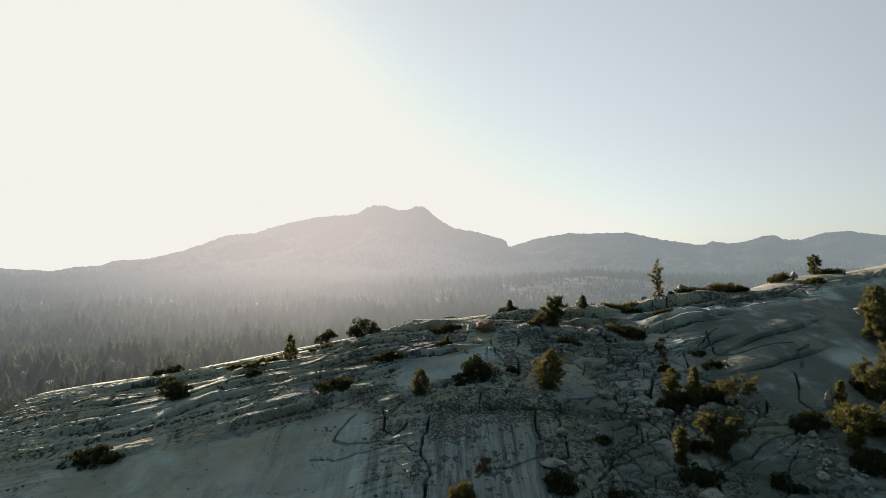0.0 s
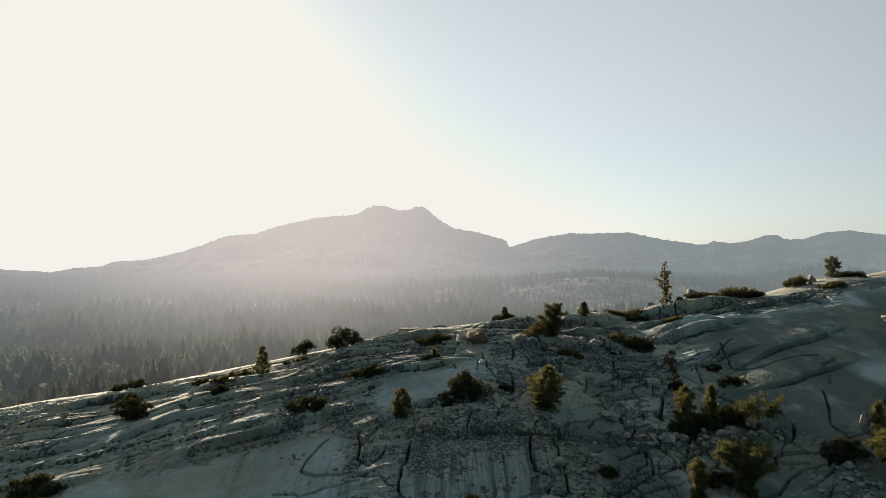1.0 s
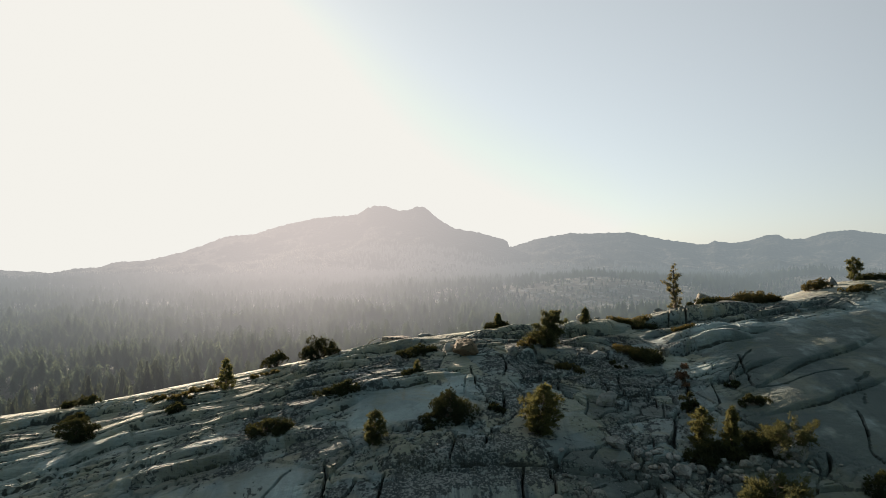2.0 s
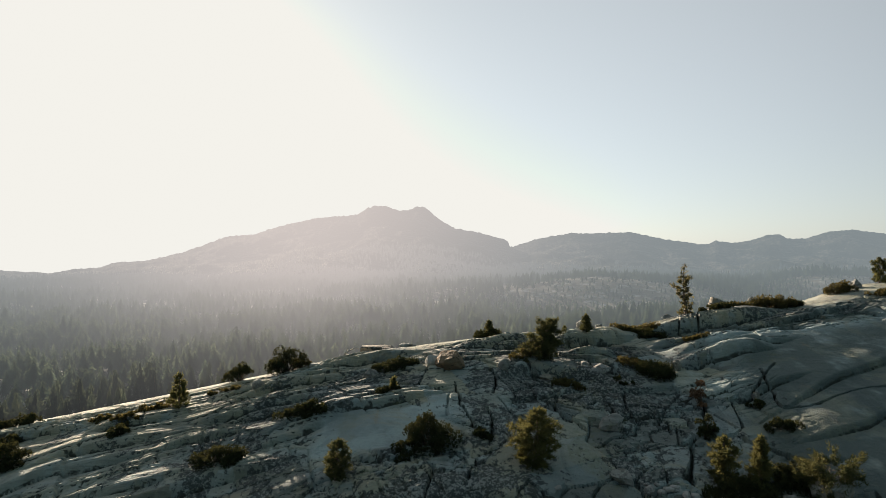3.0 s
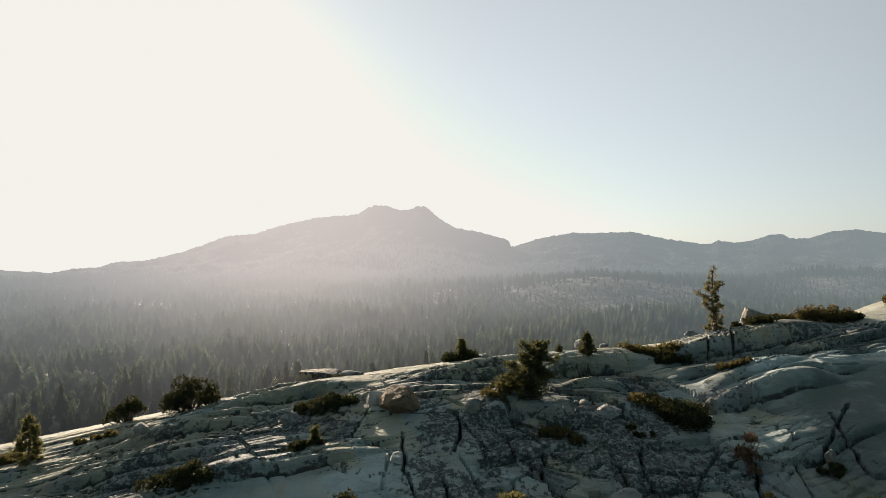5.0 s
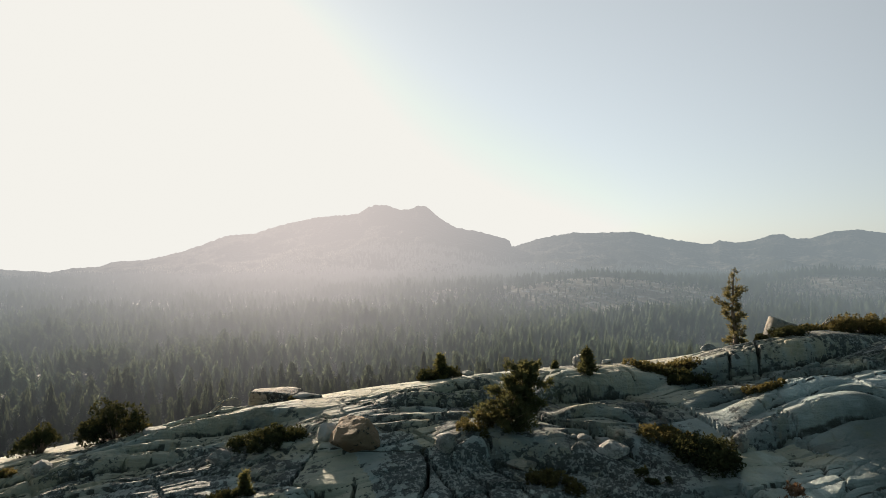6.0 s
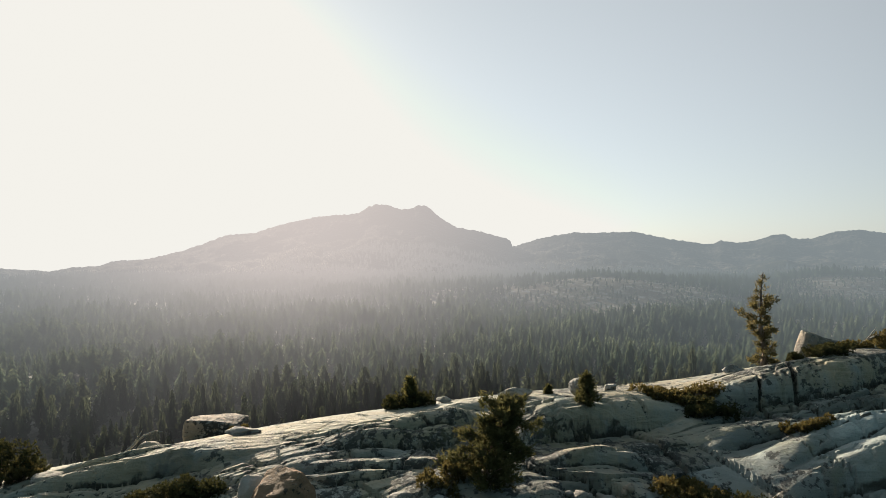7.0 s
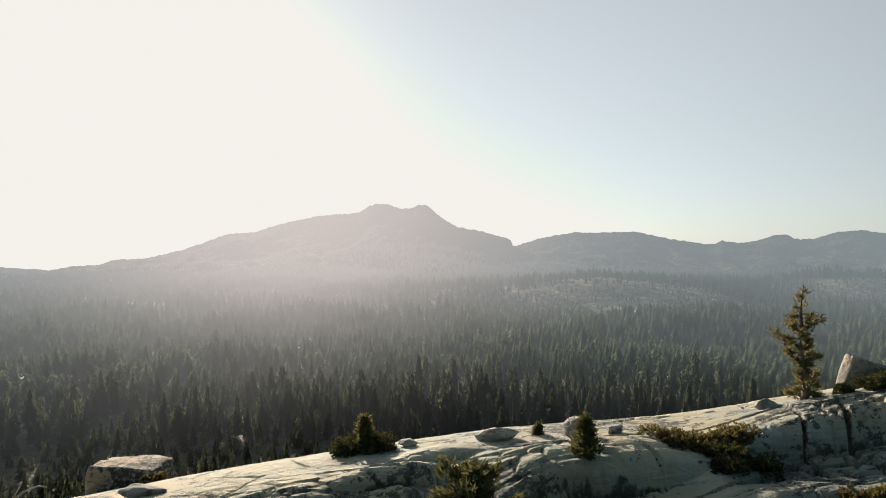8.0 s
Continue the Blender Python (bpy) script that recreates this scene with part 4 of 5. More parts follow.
# ---- forest ----
def conifer_shape(rng, tiers, points, spread, boughs=True):
    """Points and triangles of one conifer crown, height 1: drooping boughs in ragged whorls round a thin stem.
    Far off, where no bough can be told, each whorl is a ragged skirt."""
    co, tri = [], []
    blunt, low = rng.uniform(0.55, 0.95), rng.uniform(0.05, 0.26)
    for k in range(tiers):
        f = k / tiers
        z0 = low + (0.97 - low) * f
        rad = spread * ((1 - f) ** blunt * (0.75 + 0.25 * min(1.0, f * 5))) * rng.uniform(0.7, 1.15) + 0.014
        turn = rng.uniform(0, 6.28)
        if boughs:
            for j in range(points):
                a = turn + j * 2 * math.pi / points + rng.uniform(-0.4, 0.4)
                r = rad * rng.uniform(0.5, 1.25)
                lift = rng.uniform(-0.035, 0.02) * (1 - f)
                drop, half = (0.9 / tiers + 0.012) * rng.uniform(0.7, 1.3), rng.uniform(0.30, 0.48)
                n0 = len(co)
                co += [(0, 0, z0 + 0.5 / tiers), (r * math.cos(a), r * math.sin(a), z0 + lift),
                       (0.62 * r * math.cos(a + half), 0.62 * r * math.sin(a + half), z0 + lift * 0.5 - drop), (0.62 * r * math.cos(a - half), 0.62 * r * math.sin(a - half), z0 + lift * 0.5 - drop)]
                tri += [(n0, n0 + 2, n0 + 1), (n0, n0 + 1, n0 + 3)]
        else:
            n0 = len(co)
            co.append((rng.normal(0, 0.006), rng.normal(0, 0.006), min(1.0, z0 + 2.2 / tiers * (1 - f) + 0.06)))
            for j in range(points * 2):
                a = turn + j * math.pi / points + rng.uniform(-0.2, 0.2)
                r = rad * (rng.uniform(0.75, 1.25) if j % 2 == 0 else rng.uniform(0.25, 0.5))
                co.append((r * math.cos(a), r * math.sin(a), z0 + (0.0 if j % 2 == 0 else 0.06) + rng.uniform(-0.03, 0.03)))
            tri += [(n0, n0 + 1 + j, n0 + 1 + (j + 1) % (points * 2)) for j in range(points * 2)]
    n0 = len(co)
    co += [(0.014, 0, -0.05), (-0.007, 0.012, -0.05), (-0.007, -0.012, -0.05), (0, 0, 0.99)]
    tri += [(n0, n0 + 1, n0 + 3), (n0 + 1, n0 + 2, n0 + 3), (n0 + 2, n0, n0 + 3)]
    return np.array(co), np.array(tri)


def crown_normals(co):
    """The way out of a soft crown of height 1 at each of its points."""
    out = np.stack([co[:, 0], co[:, 1], 0.10 + 0.12 * co[:, 2]], -1)
    return out / np.linalg.norm(out, axis=1, keepdims=True)


def woods(name, spots, heights, shapes, material, label):
    """Many conifers in one mesh."""
    rng = np.random.default_rng(len(spots))
    cos, tris, tints, outs, base = [], [], [], [], 0
    pick = rng.integers(0, len(shapes), len(spots))
    for s, (co, tri) in enumerate(shapes):
        sel = np.nonzero(pick == s)[0]
        if not len(sel):
            continue
        a = rng.uniform(0, 6.28, len(sel))
        h = heights[sel]
        fat = rng.uniform(0.7, 1.3, len(sel)) * (1 + 0.5 * (h < 9))
        ca, sa = np.cos(a), np.sin(a)
        X = (co[None, :, 0] * ca[:, None] - co[None, :, 1] * sa[:, None]) * (h * fat)[:, None] + spots[sel, 0][:, None]
        Y = (co[None, :, 0] * sa[:, None] + co[None, :, 1] * ca[:, None]) * (h * fat)[:, None] + spots[sel, 1][:, None]
        Z = co[None, :, 2] * h[:, None] + spots[sel, 2][:, None]
        cos.append(np.stack([X, Y, Z], -1).reshape(-1, 3))
        out = crown_normals(co)
        outs.append(np.stack([out[None, :, 0] * ca[:, None] - out[None, :, 1] * sa[:, None], out[None, :, 0] * sa[:, None] + out[None, :, 1] * ca[:, None], out[None, :, 2] + 0 * ca[:, None]], -1).reshape(-1, 3))
        tris.append((tri[None] + (base + np.arange(len(sel)) * len(co))[:, None, None]).reshape(-1, 3))
        pale = (h > np.percentile(heights, 78)) * rng.uniform(0, 0.6, len(sel)) * (1.0 if name == "forest" else 0.5)
        # tint also lightens with height, crown-top light put into the colour
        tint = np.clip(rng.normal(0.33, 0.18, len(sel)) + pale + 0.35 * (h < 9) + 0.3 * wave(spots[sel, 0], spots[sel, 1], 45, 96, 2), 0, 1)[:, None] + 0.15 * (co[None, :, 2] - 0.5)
        tints.append(np.clip(tint, 0, 1).ravel())
        base += len(sel) * len(co)
    me = bpy.data.meshes.new(name)
    fill(me, np.concatenate(cos), np.concatenate(tris), np.concatenate(tints))
    me.polygons.foreach_set("use_smooth", np.full(len(me.polygons), True))
    me.normals_split_custom_set_from_vertices(np.concatenate(outs).tolist())
    me.materials.append(material)
    return tagged(new(name, me), label, "forest", kind="stuff")


def scatter(rng, near, far, step, spread=0.95):
    """Jittered spots in a wedge of the valley that opens ahead."""
    xs, ys = np.meshgrid(np.arange(-far, far, step), np.arange(near * 0.5, far, step))
    x = xs.ravel() + rng.uniform(-0.5, 0.5, xs.size) * step
    y = ys.ravel() + rng.uniform(-0.5, 0.5, xs.size) * step
    r = np.hypot(x - 6, y - 30)
    keep = (r > near) & (r < far) & (np.abs(x - 6) < spread * y + 20)
    return x[keep], y[keep]


def single_conifers(spots, heights, rng):
    """The nearest conifers of the valley, one by one: a thin stem and a crown of drooping tiers."""
    models = []
    for k in range(5):
        co, tri = conifer_shape(rng, int(rng.integers(17, 22)), 8, rng.uniform(0.17, 0.25))
        x, y, z = spots[k]
        ob = thing("conifer", x, y, z, "tall dark green conifer in the valley forest", "tree", "valley conifers")
        bm = bmesh.new()
        tube(bm, [(0, 0, -0.05), (0, 0, 0.5), (0, 0, 0.97)], [0.013, 0.008, 0.002], 6)
        part("trunk", bm, FAR_BARK, ob)
        me = bpy.data.meshes.new("crown")
        # crown tinted paler towards its tip, top light painted in
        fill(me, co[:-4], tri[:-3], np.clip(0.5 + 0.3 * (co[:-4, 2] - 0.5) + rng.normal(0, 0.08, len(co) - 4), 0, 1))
        me.polygons.foreach_set("use_smooth", np.full(len(me.polygons), True))
        me.normals_split_custom_set_from_vertices(crown_normals(co[:-4]).tolist())
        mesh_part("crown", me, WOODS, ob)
        ob.matrix_basis = pose(x, y, z) @ Matrix.Scale(float(heights[k]), 4)
        models.append(ob)
    for k in range(5, len(spots)):
        x, y, z = spots[k]
        grown = float(heights[k] / heights[k % 5])
        copy_thing(models[k % 5], pose(x, y, z, 0, 0, rng.uniform(0, 360)) @ Matrix.Scale(grown, 4))


def forest():
    rng = np.random.default_rng(5)
    fine = [conifer_shape(rng, int(rng.integers(12, 16)), 5, rng.uniform(0.15, 0.27)) for _ in range(10)]
    mid = [conifer_shape(rng, 6, 4, rng.uniform(0.18, 0.28), False) for _ in range(6)]
    coarse = [conifer_shape(rng, 4, 3, rng.uniform(0.20, 0.28), False) for _ in range(6)]
    for name, near, far, step, shapes, material, label in (
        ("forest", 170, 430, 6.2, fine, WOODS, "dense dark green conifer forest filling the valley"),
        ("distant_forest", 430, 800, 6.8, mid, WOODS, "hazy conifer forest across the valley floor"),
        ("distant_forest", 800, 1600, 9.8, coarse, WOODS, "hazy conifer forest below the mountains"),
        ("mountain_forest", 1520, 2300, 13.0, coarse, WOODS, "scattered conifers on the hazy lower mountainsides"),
    ):
        x, y = scatter(rng, near, far, step)
        thin = 0.06 + 0.35 * smooth(wave(x, y, 50, 99, 2), 0.1, 0.5)
        if name == "mountain_forest":
            thin = 0.08 + 0.85 * smooth(wave(x, y, 240, 101, 3) + 0.45 * smooth(y, 1650, 2200), 0.05, 0.45)
        keep = rng.uniform(0, 1, len(x)) > np.maximum(clearing(x, y), thin)
        x, y = x[keep], y[keep]
        z = valley(x, y)
        if name == "mountain_forest":
            z = np.maximum(z, np.where(x / y < 0.36, MAIN_RANGE.height(x, y), -99))
            z = np.maximum(z, np.where((x / y > 0.02) & (y > 1650), RIGHT_RANGE.height(x, y), -99))
        h = np.clip(18.5 + 6 * wave(x, y, 90, 97, 2) + 5 * wave(x, y, 28, 98, 1) + rng.normal(0, 3.0, len(x)) - 6.5 * (rng.uniform(0, 1, len(x)) < 0.5) + 2, 5, 33) * (1 - 0.55 * hilltop(x, y))
        if name == "forest":
            h = h * 1.2 * (0.42 + 0.58 * smooth(y + 12 * wave(x, y, 40, 94, 2), 330, 380))
        spots = np.stack([x, y, z - 0.3], -1)
        if name == "forest":
            chosen = (np.abs(x - 10) < 0.75 * y) & (h > 12) & (rng.uniform(0, 1, len(x)) < 0.2) & (y > 330)
            pick = np.nonzero(chosen)[0][:140]
            single_conifers(spots[pick], h[pick], rng)
            rest = np.setdiff1d(np.arange(len(x)), pick)
            spots, h = spots[rest], h[rest]
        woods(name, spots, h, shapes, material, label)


forest()


# ---- plants on the dome ----
def tuft_mesh(name, rng, centres, outward, sizes, blades, tints, width=0.34, loose=0.8):
    """Small pointed leaf blades in tufts."""
    n = len(centres)
    c, o = np.repeat(centres, blades, 0), np.repeat(outward, blades, 0)
    s = np.repeat(sizes, blades) * rng.uniform(0.6, 1.25, n * blades)
    way = o + rng.normal(0, loose, o.shape)
    way /= np.linalg.norm(way, axis=1, keepdims=True) + 1e-6
    side = np.cross(way, rng.normal(0, 1, way.shape))
    side /= np.linalg.norm(side, axis=1, keepdims=True) + 1e-6
    c = c + rng.normal(0, 0.25, c.shape) * s[:, None]
    co = np.stack([c - side * (s * width)[:, None], c + side * (s * width)[:, None], c + way * s[:, None]], 1).reshape(-1, 3)
    me = bpy.data.meshes.new(name)
    fill(me, co, np.arange(len(co)).reshape(-1, 3), np.repeat(np.clip(np.repeat(tints, blades) + rng.normal(0, 0.08, n * blades), 0, 1), 3))
    return me


def rooted(x, y):
    """The height of the rock round a plant, whatever joint it roots in."""
    off = np.array([0.0, 0.4, -0.4, 0.0, 0.0])
    return float(np.median(dome(x + off, y + np.roll(off, 2))))


def pine(x, y, high, wide, label, leaves=PINE, profile="cone", lean=(0.0, 0.0), seed=1, bare_top=0.0, dense=1.0, low=0.06, group="pines on the dome"):
    """A small mountain pine: bent tapering trunk, limbs, and tufts of needles along the limbs."""
    rng = np.random.default_rng(seed)
    ob = thing("pine_tree", x, y, rooted(x, y) - 0.15, label, "tree", group)
    bm = bmesh.new()
    steps = 9
    wob = rng.normal(0, 0.02 * high, (steps + 1, 2)).cumsum(0) * 0.5

    def stem(f):
        k = f * steps
        i = min(int(k), steps - 1)
        off = wob[i] * (1 - k + i) + wob[i + 1] * (k - i) - wob[0]
        return np.array([off[0] + lean[0] * f**1.3 * high, off[1] + lean[1] * f**1.3 * high, f * high])

    tube(bm, [tuple(stem(i / steps)) for i in range(steps + 1)], [0.035 * high * (1 - 0.93 * i / steps) ** 0.9 for i in range(steps + 1)], 7)
    limbs = int((20 + 5 * high) * dense)
    cs, outs, sizes, tints = [], [], [], []
    for i in range(limbs):
        f = low + (0.98 - low) * (i + rng.uniform(0, 0.8)) / limbs
        if profile == "cone":
            reach = (1 - f) ** 0.8 * (0.5 + 0.5 * smooth(f, 0.0, 0.12))
        elif profile == "column":
            reach = 0.55 + 0.45 * math.sin(math.pi * f) - 0.5 * smooth(f, 0.75, 1.0)
        elif profile == "crest":
            reach = (0.85 if f < 0.24 else 0.3 if f < 0.36 else 1.1 if f < 0.70 else 0.55 if f < 0.82 else 0.12) * rng.uniform(0.35, 1.3)
        else:
            reach = 0.35 + 0.75 * smooth(f, 0.25, 0.7) - 0.3 * smooth(f, 0.88, 1.0)
        if profile == "ragged":
            reach = (1.0 - 0.35 * f - 0.5 * smooth(f, 0.85, 1.0)) * rng.choice([0.6, 0.95, 1.2])
        reach = max(0.1, float(reach)) * wide / 2 * rng.uniform(0.55, 1.15)
        a = i * 2.4 + rng.uniform(-0.5, 0.5)
        p0 = stem(f)
        mid = p0 + np.array([math.cos(a), math.sin(a), rng.uniform(-0.15, 0.25)]) * reach * 0.55
        end = p0 + np.array([math.cos(a + 0.2), math.sin(a + 0.2), rng.uniform(-0.1, 0.45)]) * reach
        thick = 0.011 * high * (1 - 0.7 * f)
        tube(bm, [tuple(p0), tuple(mid), tuple(end)], [thick, thick * 0.6, thick * 0.2], 4)
        bald = f > 1 - bare_top
        for _ in range(int((4 if bald else 13 if profile == "crest" else 20) * (0.5 + reach))):
            u = rng.uniform(0.38, 1.06)
            c = (p0 + (mid - p0) * u / 0.55) if u < 0.55 else (mid + (end - mid) * (u - 0.55) / 0.45)
            cs.append(c + rng.normal(0, 0.05 + 0.05 * reach, 3))
            outs.append((end - p0) / (np.linalg.norm(end - p0) + 1e-6) * 0.8 + np.array([0, 0, 0.45]))
            sizes.append(rng.uniform(0.15, 0.26) * (0.75 + 0.08 * high))
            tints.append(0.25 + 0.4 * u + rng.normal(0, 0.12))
    part("trunk", bm, BARK, ob)
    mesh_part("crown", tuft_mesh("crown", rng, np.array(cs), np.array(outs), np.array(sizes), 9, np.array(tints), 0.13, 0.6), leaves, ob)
    return ob


def shrub(x, y, wide, deep, high, label, leaves=SHRUB, seed=1, name="shrub", dense=1.0, group="shrubs on the dome", turn=0.0, size=0.10):
    """A spreading shrub: bent stems under lobes of leaves that follow the rock."""
    rng = np.random.default_rng(seed + 1000)
    z0 = rooted(x, y)
    ob = thing(name, x, y, z0 - 0.05, label, "shrub", group)
    lobes = max(5, int(3.2 * wide * deep * 0.8 + 4))
    bm = bmesh.new()
    cs, outs, sizes, tints = [], [], [], []
    ca, sa = math.cos(radians(turn)), math.sin(radians(turn))
    for i in range(lobes):
        r, a = math.sqrt(rng.uniform(0, 1)) * 0.9, rng.uniform(0, 6.283)
        lx, ly = r * math.cos(a) * wide / 2, r * math.sin(a) * deep / 2
        dx, dy = lx * ca - ly * sa, lx * sa + ly * ca
        ground = float(dome(x + dx, y + dy)) - z0
        rad = rng.uniform(0.55, 1.0) * min(wide, deep, 2.6) * 0.30
        lift = (high - rad * 0.6) * (1 - 0.75 * r * r) * rng.uniform(0.25, 1.0)
        centre = np.array([dx, dy, ground + max(0.12, lift)])
        tube(bm, [(dx * 0.15, dy * 0.15, -0.1), (dx * 0.6, dy * 0.6, ground * 0.5 + centre[2] * 0.45), tuple(centre)], [0.05, 0.035, 0.015], 5)
        flat = min(1.0, 0.55 * high / rad + 0.25)
        n = int(62 * dense * (0.35 + rad) ** 1.5 * (0.17 / size) ** 1.2)
        way = rng.normal(0, 1, (n, 3))
        way[:, 2] = np.abs(way[:, 2]) * 0.95 - 0.45
        way /= np.linalg.norm(way, axis=1, keepdims=True)
        p = centre + way * rad * rng.uniform(0.55, 1.05, (n, 1)) * np.array([1, 1, flat])
        p[:, 2] = np.maximum(p[:, 2], dome(x + p[:, 0], y + p[:, 1]) - z0 + 0.03)
        cs.append(p)
        outs.append(way * 0.8 + np.array([0, 0, 0.4]))
        sizes.append(rng.uniform(0.65, 1.3, n) * size)
        # upward leaves get a lighter tint, light from above painted in
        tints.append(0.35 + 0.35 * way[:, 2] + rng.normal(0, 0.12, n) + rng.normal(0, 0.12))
    part("stem", bm, BARK, ob)
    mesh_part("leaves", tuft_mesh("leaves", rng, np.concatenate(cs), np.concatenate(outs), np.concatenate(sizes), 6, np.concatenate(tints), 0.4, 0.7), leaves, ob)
    return ob


def boulder_mesh(name, rng, sx, sy, sz, cuts=9, detail=3, rough=0.06):
    """A block of granite: a ball cut by planes, worn round at the edges."""
    bm = bmesh.new()
    bmesh.ops.create_icosphere(bm, subdivisions=detail, radius=1.0)
    planes = []
    for _ in range(cuts):
        n = Vector(rng.normal(0, 1, 3)).normalized()
        planes.append((n, rng.uniform(0.5, 0.85)))
    shift = Vector(rng.uniform(-50, 50, 3))
    for v in bm.verts:
        p = v.co.copy()
        for n, h in planes:
            over = p.dot(n) - h
            if over > 0:
                p -= n * over * 0.93
        p += p.normalized() * rough * (1.6 * noise.noise(p * 2.2 + shift) + 0.9 * noise.noise(p * 5.5 + shift) + 0.4 * noise.noise(p * 12 + shift))
        v.co = Vector((p.x * sx / 1.5, p.y * sy / 1.5, p.z * sz / 1.5))
    for f in bm.faces:
        f.smooth = True
    low = min(v.co.z for v in bm.verts)
    for v in bm.verts:
        v.co.z -= low
    me = bpy.data.meshes.new(name)
    bm.to_mesh(me)
    bm.free()
    return me


def boulder(x, y, wide, deep, high, label, material=BOULDER, seed=1, turn=0.0, tilt=0.0, cuts=15, sink=0.16, rough=0.06):
    rng = np.random.default_rng(seed + 5000)
    me = boulder_mesh("boulder", rng, wide, deep, high, cuts, 4, rough)
    me.materials.append(material)
    ob = tagged(new("boulder", me), label, "boulder", "boulders on the dome")
    spread = np.array([0, -0.3, 0.3, 0, 0])
    ground = float(np.min(dome(x + spread * wide, y + spread[::-1] * deep)))
    ob.matrix_basis = pose(x, y, max(ground, float(dome(x, y)) - 0.35 * high) - sink * high, 0, tilt, turn)
    return ob


def block(x, y, wide, deep, high, label, material, seed, turn, wedge):
    """A split block with flat sides, bevelled edges; wedge: how much its top falls away to one side."""
    rng = np.random.default_rng(seed + 8000)
    bm = bmesh.new()
    bmesh.ops.create_cube(bm, size=1.0)
    for v in bm.verts:
        side = v.co.x + 0.5
        top = v.co.z > 0
        v.co = Vector((v.co.x * wide * (0.9 if top and not wedge else 1.0) + (0.22 * wide * (1 - side) if top and wedge else 0.0), v.co.y * deep, (1 - wedge * side) * high if top else -0.6))
        v.co += Vector(rng.normal(0, 0.04, 3))
    bmesh.ops.bevel(bm, geom=list(bm.edges), offset=0.2, segments=2, affect="EDGES", profile=0.6)
    bmesh.ops.subdivide_edges(bm, edges=list(bm.edges), cuts=3, use_grid_fill=True)
    for v in bm.verts:
        p = v.co * 1.3 + Vector((seed * 7.0, 0, 0))
        v.co += Vector((noise.noise(p), noise.noise(p + Vector((9, 0, 0))), noise.noise(p + Vector((0, 9, 0))))) * 0.17
        v.co += Vector((noise.noise(p * 4), noise.noise(p * 4 + Vector((9, 0, 0))), noise.noise(p * 4 + Vector((0, 9, 0))))) * 0.05
    for f in bm.faces:
        f.smooth = True
    me = bpy.data.meshes.new("boulder")
    bm.to_mesh(me)
    bm.free()
    me.materials.append(material)
    ob = tagged(new("boulder", me), label, "boulder", "boulders on the dome")
    ob.matrix_basis = pose(x, y, float(dome(x, y)), 0, 0, turn)
    return ob


# pines
pine(30.6, 83.6, 5.8, 2.1, "old golden mountain pine with a bare spiky top", GOLD_PINE, "crest", (0.02, 0), 3, 0.26, 0.85, 0.02)
pine(12.8, 71.5, 3.4, 2.9, "dark windswept pine leaning out over a granite ledge", PINE, "ragged", (0.42, 0.0), 4, 0, 2.1, 0.0)
pine(18.6, 78.2, 1.75, 1.4, "small bushy pine beside a round boulder", PINE, "cone", (0.0, 0), 5, 0, 1.2)
pine(22.3, 57.2, 3.2, 1.7, "slender young pine with sunlit needles", YELLOW_PINE, "column", (0.02, 0), 6, 0, 1.1)
pine(24.1, 56.5, 3.5, 2.0, "young cone-shaped pine with sunlit needles", YELLOW_PINE, "cone", (0.03, 0), 7, 0, 1.3)
pine(27.4, 55.0, 2.4, 3.2, "low windswept pine with a flat spreading crown", PINE, "wide", (0.1, 0), 8, 0, 1.3)
pine(23.1, 48.6, 3.6, 3.6, "broad green pine growing from rubble", PINE, "wide", (0.0, 0), 9, 0, 1.6, 0.03)
pine(19.4, 48.0, 3.2, 1.2, "narrow sunlit pine on the rock face", YELLOW_PINE, "column", (0.0, 0), 10, 0, 1.1)
pine(10.4, 58.2, 3.9, 3.0, "dense olive pine in a rock joint", YELLOW_PINE, "column", (0.02, 0), 11, 0, 1.5, 0.02)
pine(-2.4, 57.6, 2.7, 1.6, "small crooked pine on the smooth slab", PINE, "column", (0.1, 0), 12, 0, 1.1)
pine(-18.5, 70.9, 3.1, 2.3, "small golden pine by the crest", YELLOW_PINE, "cone", (0.0, 0), 13, 0, 0.8)
pine(59.5, 94.5, 3.3, 1.8, "small golden pine on the skyline", YELLOW_PINE, "column", (0.0, 0), 14, 0, 1.1)
pine(50.2, 67.8, 6.8, 3.6, "tall golden pine on the dark slope", YELLOW_PINE, "column", (0.0, 0), 15, 0, 1.3)
pine(41.0, 56.0, 3.6, 3.0, "golden pine among shrubs on the slope", YELLOW_PINE, "wide", (0.0, 0), 16, 0, 1.3)
pine(36.4, 53.6, 3.0, 1.6, "small golden pine among shrubs", YELLOW_PINE, "cone", (0.0, 0), 17)
pine(34.0, 48.6, 3.6, 3.4, "bushy golden pine above rubble", YELLOW_PINE, "wide", (0.0, 0), 18, 0, 1.3)
pine(38.8, 49.5, 4.2, 2.6, "golden pine at the edge of rubble", YELLOW_PINE, "column", (0.0, 0), 19, 0, 1.2)
pine(46.5, 60.5, 4.6, 2.8, "golden pine rising from dark shrubs", YELLOW_PINE, "column", (0.0, 0), 20, 0, 1.2)
pine(0.5, 67.5, 1.0, 0.6, "tiny golden pine seedling in a crack", YELLOW_PINE, "cone", (0.0, 0), 21, 0, 0.9)
pine(17.4, 83.0, 0.6, 0.5, "tiny pine seedling on the crest", PINE, "cone", (0.0, 0), 22, 0, 0.8)
pine(9.2, 81.4, 1.9, 1.5, "small pine with a golden top on the crest", YELLOW_PINE, "cone", (0.0, 0), 23, 0, 1.1)

